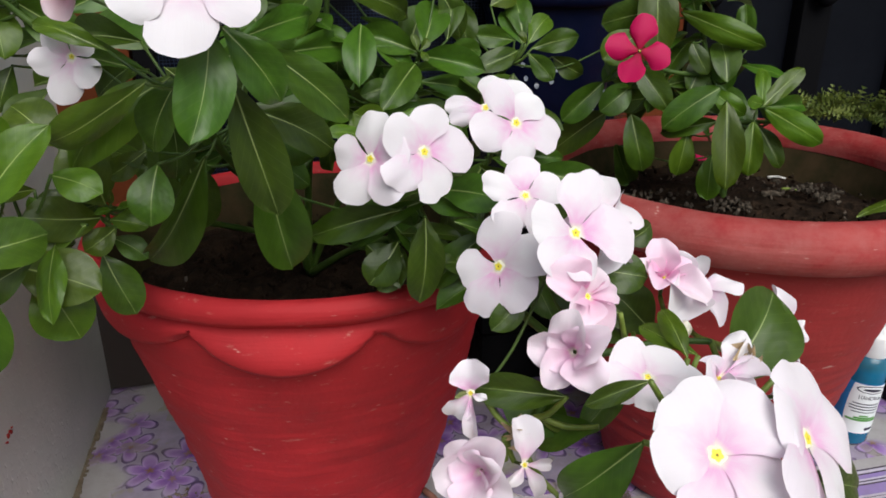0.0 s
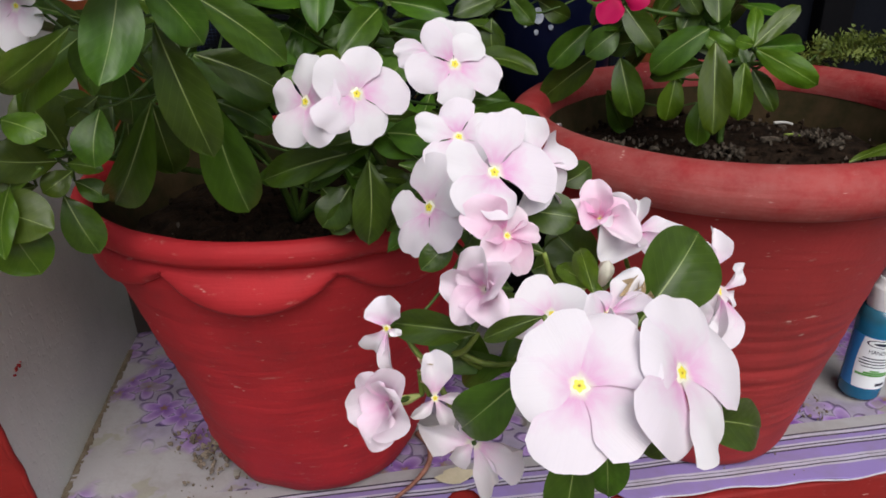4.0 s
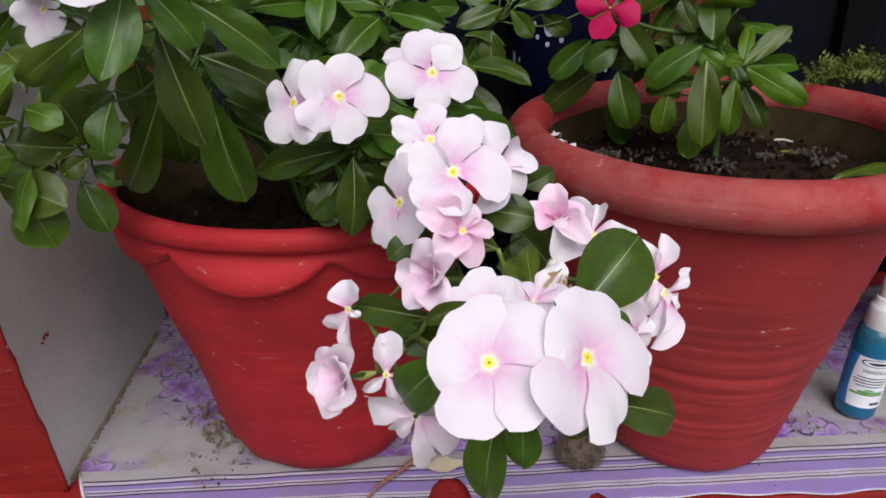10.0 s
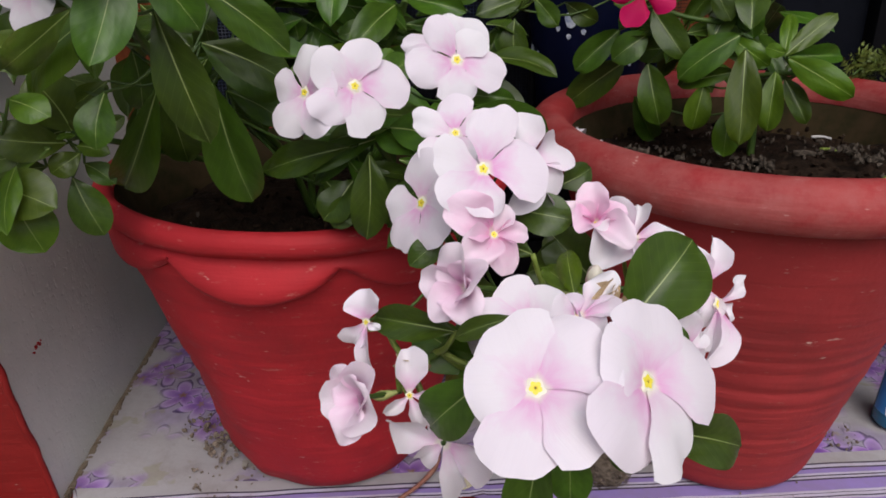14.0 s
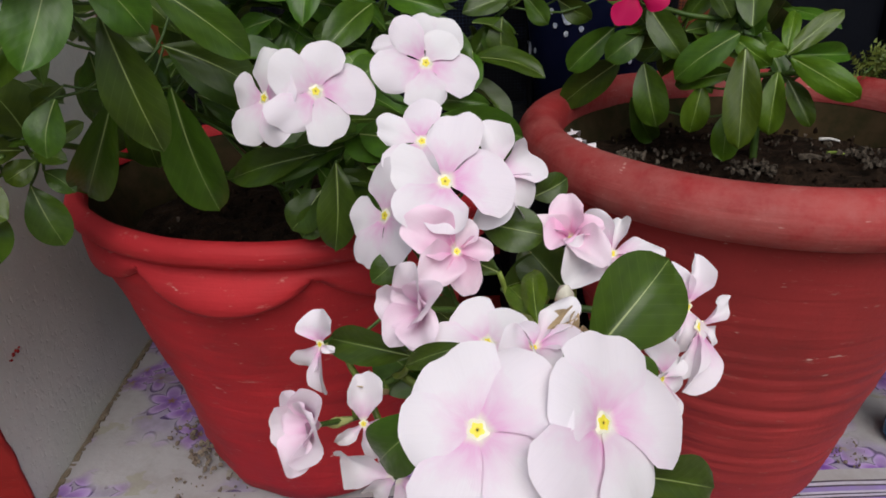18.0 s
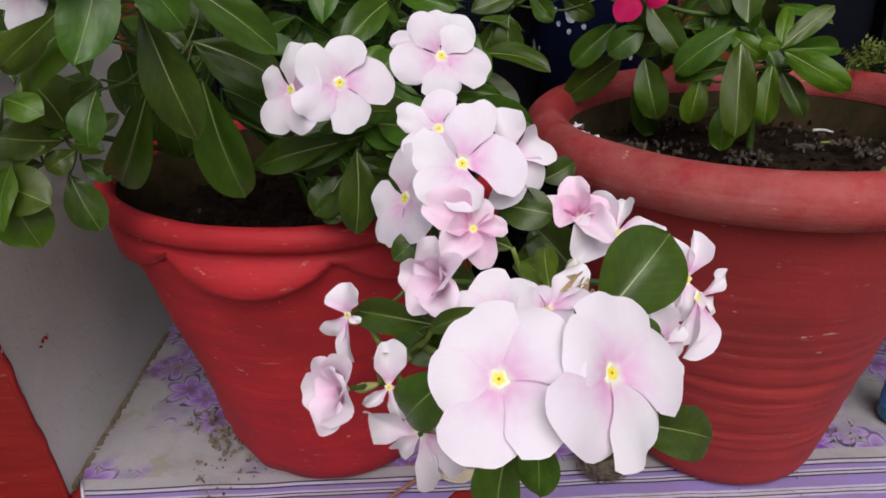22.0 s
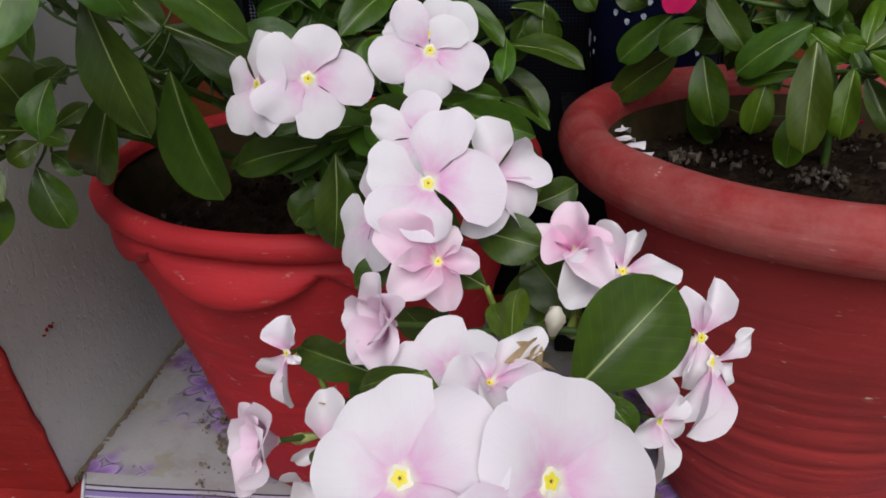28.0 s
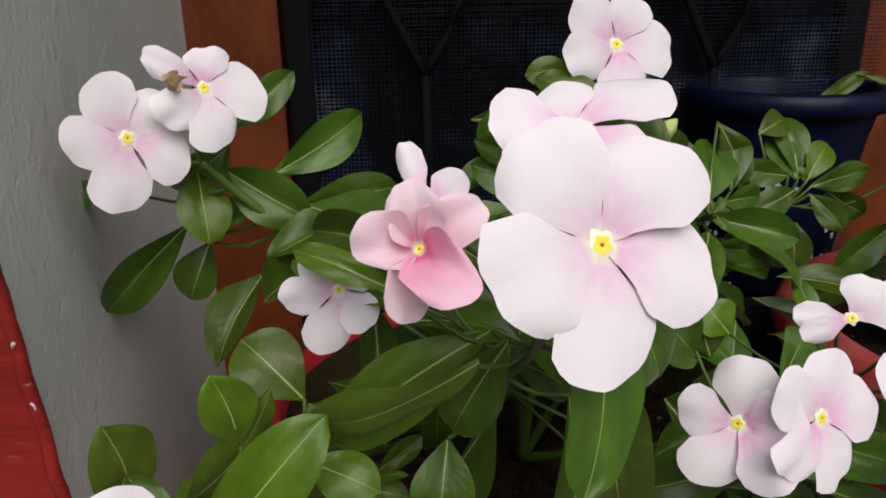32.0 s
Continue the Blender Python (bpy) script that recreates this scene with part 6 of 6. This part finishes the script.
blue_planter((0.288, 0.765, 0.001))
seedling = thing("seedling", "small drooping seedling in the navy blue pot", "plant", at=(0.318, 0.763, 0.419))
PLANT_OF["g"] = seedling
leaf("g", (0.318, 0.762, 0.4195), (0.352, 0.752, 0.446), (-0.2, -0.6, 0.8), 0.016, 1)
leaf("g", (0.345, 0.754, 0.443), (0.384, 0.742, 0.428), (0.3, -0.6, 0.8), 0.014, 1)
under(part("stem", tube([(0.312, 0.765, 0.416), (0.316, 0.764, 0.420), (0.320, 0.762, 0.422)], 0.0012, 0.0010, 6, 3), STEM), seedling)

bm = bmesh.new()
stand = thing("brick_stand", "stack of black painted bricks under the blue pot", "brick stand", at=(0.288, 0.765, 0.0))
for row in range(4):
    for k in range(2):
        b_ = part("brick", block((-0.084 + 0.085 * k, -0.054, 0.004 + 0.0634 * row), (-0.002 + 0.085 * k, 0.054, 0.065 + 0.0634 * row), 0.003), BLACK_POT, stand, smooth=False)

# ---- black painted pot with fern ----


def black_planter(at):
    p = thing("plant_pot", "black painted plant pot with white scallops and dots", "plant pot", at=at)
    prof = lambda z: 0.082 + 0.13 * z
    part("body", lathe([(0.01, 0.0), (prof(0), 0.0), (prof(0.1), 0.1), (prof(0.2), 0.2), (prof(0.26), 0.26), (prof(0.26) - 0.012, 0.262), (prof(0.2) - 0.014, 0.22)], 72), BLACK_POT, p)
    part("soil", lathe([(0.098, 0.235), (0.04, 0.238), (0.002, 0.238)], 40), SOIL, p)

    def on(a, z, off=0.0008):
        r = prof(z) + off
        return (r * math.sin(a), -r * math.cos(a), z)

    for z0, shift in ((0.205, 0.0), (0.150, 0.5)):
        for k in range(12):
            c = math.tau * (k + shift) / 12
            part("scallop", tube([on(c + s * 0.24, z0 - 0.022 * (1 - s * s) ** 1.0) for s in (-1, -0.6, -0.2, 0.2, 0.6, 1)], 0.0006, 0.0006, 5, 2), WHITE_PAINT, p)
            for s in (-0.6, -0.3, 0.0, 0.3, 0.6):
                part("stroke", tube([on(c + s * 0.24, z0 - 0.019 * (1 - s * s)), on(c + s * 0.28 - 0.03, z0 - 0.003 + 0.004 * s)], 0.0004, 0.0002, 4, 1), WHITE_PAINT, p)
    rnd = random.Random(8)
    for row in range(4):
        for k in range(22):
            a, z = math.tau * (k + 0.5 * (row % 2)) / 22 + rnd.uniform(-0.05, 0.05), 0.105 - row * 0.026 + rnd.uniform(-0.005, 0.005)
            ring = [on(a + 0.0032 * math.cos(math.tau * i / 10) / prof(z), z + 0.0036 * math.sin(math.tau * i / 10)) for i in range(11)]
            part("ring_mark", tube(ring, 0.0009, 0.0009, 4, 1), WHITE_PAINT, p)
    return p


black_planter((0.715, 0.600, 0.003))


def fern(at, sprays, label, seed):
    """Creeping fern: arching sprays closely set with small toothed leaflets."""
    rnd = random.Random(seed)
    f = thing("fern", label, "fern", at=at)
    for pts, size, dense in sprays:
        pv = [Vector(p) for p in pts]
        part("spray_stem", tube(pv, 0.0012, 0.0006, 5, 4), STEM, f)
        bm = bmesh.new()
        for a, b in zip(pv, pv[1:]):
            steps = max(2, int((b - a).length * dense))
            for k in range(steps):
                q = a.lerp(b, k / steps)
                for _ in range(5):
                    d = Vector((rnd.uniform(-1, 1), rnd.uniform(-1, 0.5), rnd.uniform(-0.5, 1))).normalized()
                    n = d.cross(Vector((rnd.uniform(-1, 1), rnd.uniform(-1, 1), rnd.uniform(-1, 1)))).normalized()
                    l = size * rnd.uniform(0.6, 1.2)
                    base = q + d * size * 0.15
                    for s in range(4):
                        o = base + d * l * (0.2 + 0.22 * s)
                        w = l * (0.34 - 0.06 * s)
                        for sgn in (-1, 1):
                            tip = o + n * w * sgn + d * l * 0.14
                            up = d.cross(n) * l * 0.05
                            bm.faces.new([bm.verts.new(o), bm.verts.new(o + d * l * 0.16), bm.verts.new(tip + up)])
        fo = part("fronds", bm, FERN, f)
        fo["kind"] = "stuff"
    return f


fern((0.50, 0.64, 0.30), [([(0.0, 0.0, 0.012), (0.03, 0.015, 0.022), (0.07, 0.02, 0.018), (0.11, 0.02, 0.010), (0.14, 0.0, 0.0)], 0.018, 330),
                          ([(0.01, 0.02, 0.0), (0.05, 0.035, 0.01), (0.10, 0.03, 0.008)], 0.010, 380)], "creeping green fern behind the wide red pot's lip", 2)
fern((0.715, 0.600, 0.240), [([(0.0, 0.0, 0.0), (-0.06, -0.01, 0.05), (-0.085, 0.0, 0.10), (-0.10, 0.0, 0.15), (-0.11, 0.0, 0.21)], 0.014, 420),
                             ([(0.0, 0.0, 0.0), (-0.03, -0.01, 0.08), (-0.06, 0.0, 0.14), (-0.07, 0.0, 0.22)], 0.014, 420),
                             ([(0.0, 0.0, 0.0), (-0.055, -0.05, 0.03), (-0.075, -0.06, -0.01), (-0.08, -0.06, -0.06)], 0.012, 420),
                             ([(-0.06, -0.05, 0.03), (-0.085, -0.075, 0.0), (-0.095, -0.08, -0.05), (-0.098, -0.082, -0.11)], 0.013, 420),
                             ([(-0.03, -0.06, 0.04), (-0.06, -0.095, 0.01), (-0.07, -0.10, -0.05), (-0.072, -0.10, -0.10)], 0.012, 380)], "upright green fern in the black painted pot", 5)


# ---- litter on the ledge and in the pots ----
LITTER = mat_noise("dry_litter", (0.10, 0.075, 0.055), (0.26, 0.21, 0.16), 120, 0.95)
bm = bmesh.new()
_rnd = random.Random(21)
for _ in range(420):
    c = Vector((0.257, 0.486, 0.016))
    d = Vector((_rnd.gauss(0, 1), _rnd.gauss(0, 1), _rnd.gauss(0, 0.8))).normalized()
    e = d.cross(Vector((_rnd.gauss(0, 1), _rnd.gauss(0, 1), _rnd.gauss(0, 1)))).normalized()
    r = 0.0225 * _rnd.uniform(0.6, 1.12)
    line = [c + r * (d * math.cos(q) + e * math.sin(q)) * _rnd.uniform(0.85, 1.1) for q in (0.0, 0.6, 1.2, 1.8, 2.4)]
    line = [Vector((q.x, q.y, max(q.z * 0.8, 0.004))) for q in line]
    t_ = tube(line, 0.00026, 0.00018, 3, 1)
    me = bpy.data.meshes.new("strand")
    t_.to_mesh(me)
    t_.free()
    bm.from_mesh(me)
    bpy.data.meshes.remove(me)
bmesh.ops.create_icosphere(bm, subdivisions=2, radius=0.016, matrix=Matrix.Translation((0.257, 0.486, 0.0130)) @ Matrix.Diagonal((1, 0.9, 0.75, 1)))
tagged(part("fibre_ball", bm, LITTER), "tangled brown ball of dry fibres on the cloth edge", "fibre ball", kind="stuff")
debris((-0.075, 0.500, 0.0035), 0.034, 46, 0.0018, LITTER, "dry crumbs on the cloth beside the wavy pot", "crumbs", 31)
debris((-0.083, 0.545, 0.0045), 0.022, 70, 0.0030, LITTER, "heap of dry crumbs at the foot of the wavy pot", "crumbs", 34)
debris((-0.110, 0.575, 0.0045), 0.022, 40, 0.0026, LITTER, "dry crumbs on the cloth behind the wavy pot", "crumbs", 35)
debris((0.486, 0.520, 0.0035), 0.020, 34, 0.0017, LITTER, "dry crumbs on the cloth beside the wide pot", "crumbs", 32)
debris((0.40, 0.470, 0.0035), 0.05, 14, 0.0012, LITTER, "few dry crumbs at the border of the cloth", "crumbs", 33)
root_ = part("dry_root", tube([(0.104, 0.545, 0.006), (0.112, 0.525, 0.008), (0.110, 0.500, 0.009), (0.095, 0.478, 0.008), (0.070, 0.455, 0.007), (0.058, 0.434, 0.004)], 0.0032, 0.0012, 7, 5), mat_noise("reddish_root", (0.22, 0.09, 0.06), (0.36, 0.18, 0.13), 90, 0.9))
tagged(root_, "thin reddish dry root lying across the cloth", "root")
bm = bmesh.new()
_a = [(0.131 + 0.017 * math.cos(math.tau * k / 14) * _rnd.uniform(0.6, 1.15), 0.484 + 0.010 * math.sin(math.tau * k / 14) * _rnd.uniform(0.6, 1.2), 0.0040) for k in range(14)]
slab(bm, _a, (0, 0, 0.0015))
tagged(part("paint_flake", bm, CREAM, smooth=False), "flake of cream plaster at the tear in the cloth", "plaster flake")


def fallen_petal(at, turn, size, mat, label):
    p = new("fallen_petal", petal_mesh("fallen_petal", int(turn), mat, 0.9, 0.3))
    p.matrix_basis = pose(*at, 8, 5, turn) @ Matrix.Scale(size, 4)
    tagged(p, label, "petal")


for _at, _turn, _size in (((0.227, 0.604, 0.277), 250, 0.024), ((0.233, 0.588, 0.276), 235, 0.022), ((0.238, 0.572, 0.275), 262, 0.019), ((0.244, 0.556, 0.275), 240, 0.018)):
    fallen_petal(_at, _turn, _size, PETAL, "fallen white petal against the inner lip")
fallen_petal((0.424, 0.650, 0.270), 40, 0.020, PETAL_RED, "fallen crimson petal on the soil")
fallen_petal((0.436, 0.647, 0.271), 130, 0.020, PETAL_RED, "fallen crimson petal on the soil")
fallen_petal((0.297, 0.672, 0.270), 300, 0.016, PETAL_RED, "fallen crimson petal on the soil")
fl = new("fallen_leaf", LEAF_MESHES[1][4])
_b, _t = Vector((0.425, 0.455, 0.280)), Vector((0.483, 0.468, 0.287))
_y = (_t - _b).normalized()
_x = _y.cross(Vector((0.1, -0.3, 1.0))).normalized()
_m = Matrix((_x, _y, _x.cross(_y))).transposed().to_4x4()
_m.translation = _b
fl.matrix_basis = _m @ Matrix.Diagonal((0.013, (_t - _b).length, 0.03, 1))
tagged(fl, "yellow-green fallen leaf against the inner lip", "leaf")
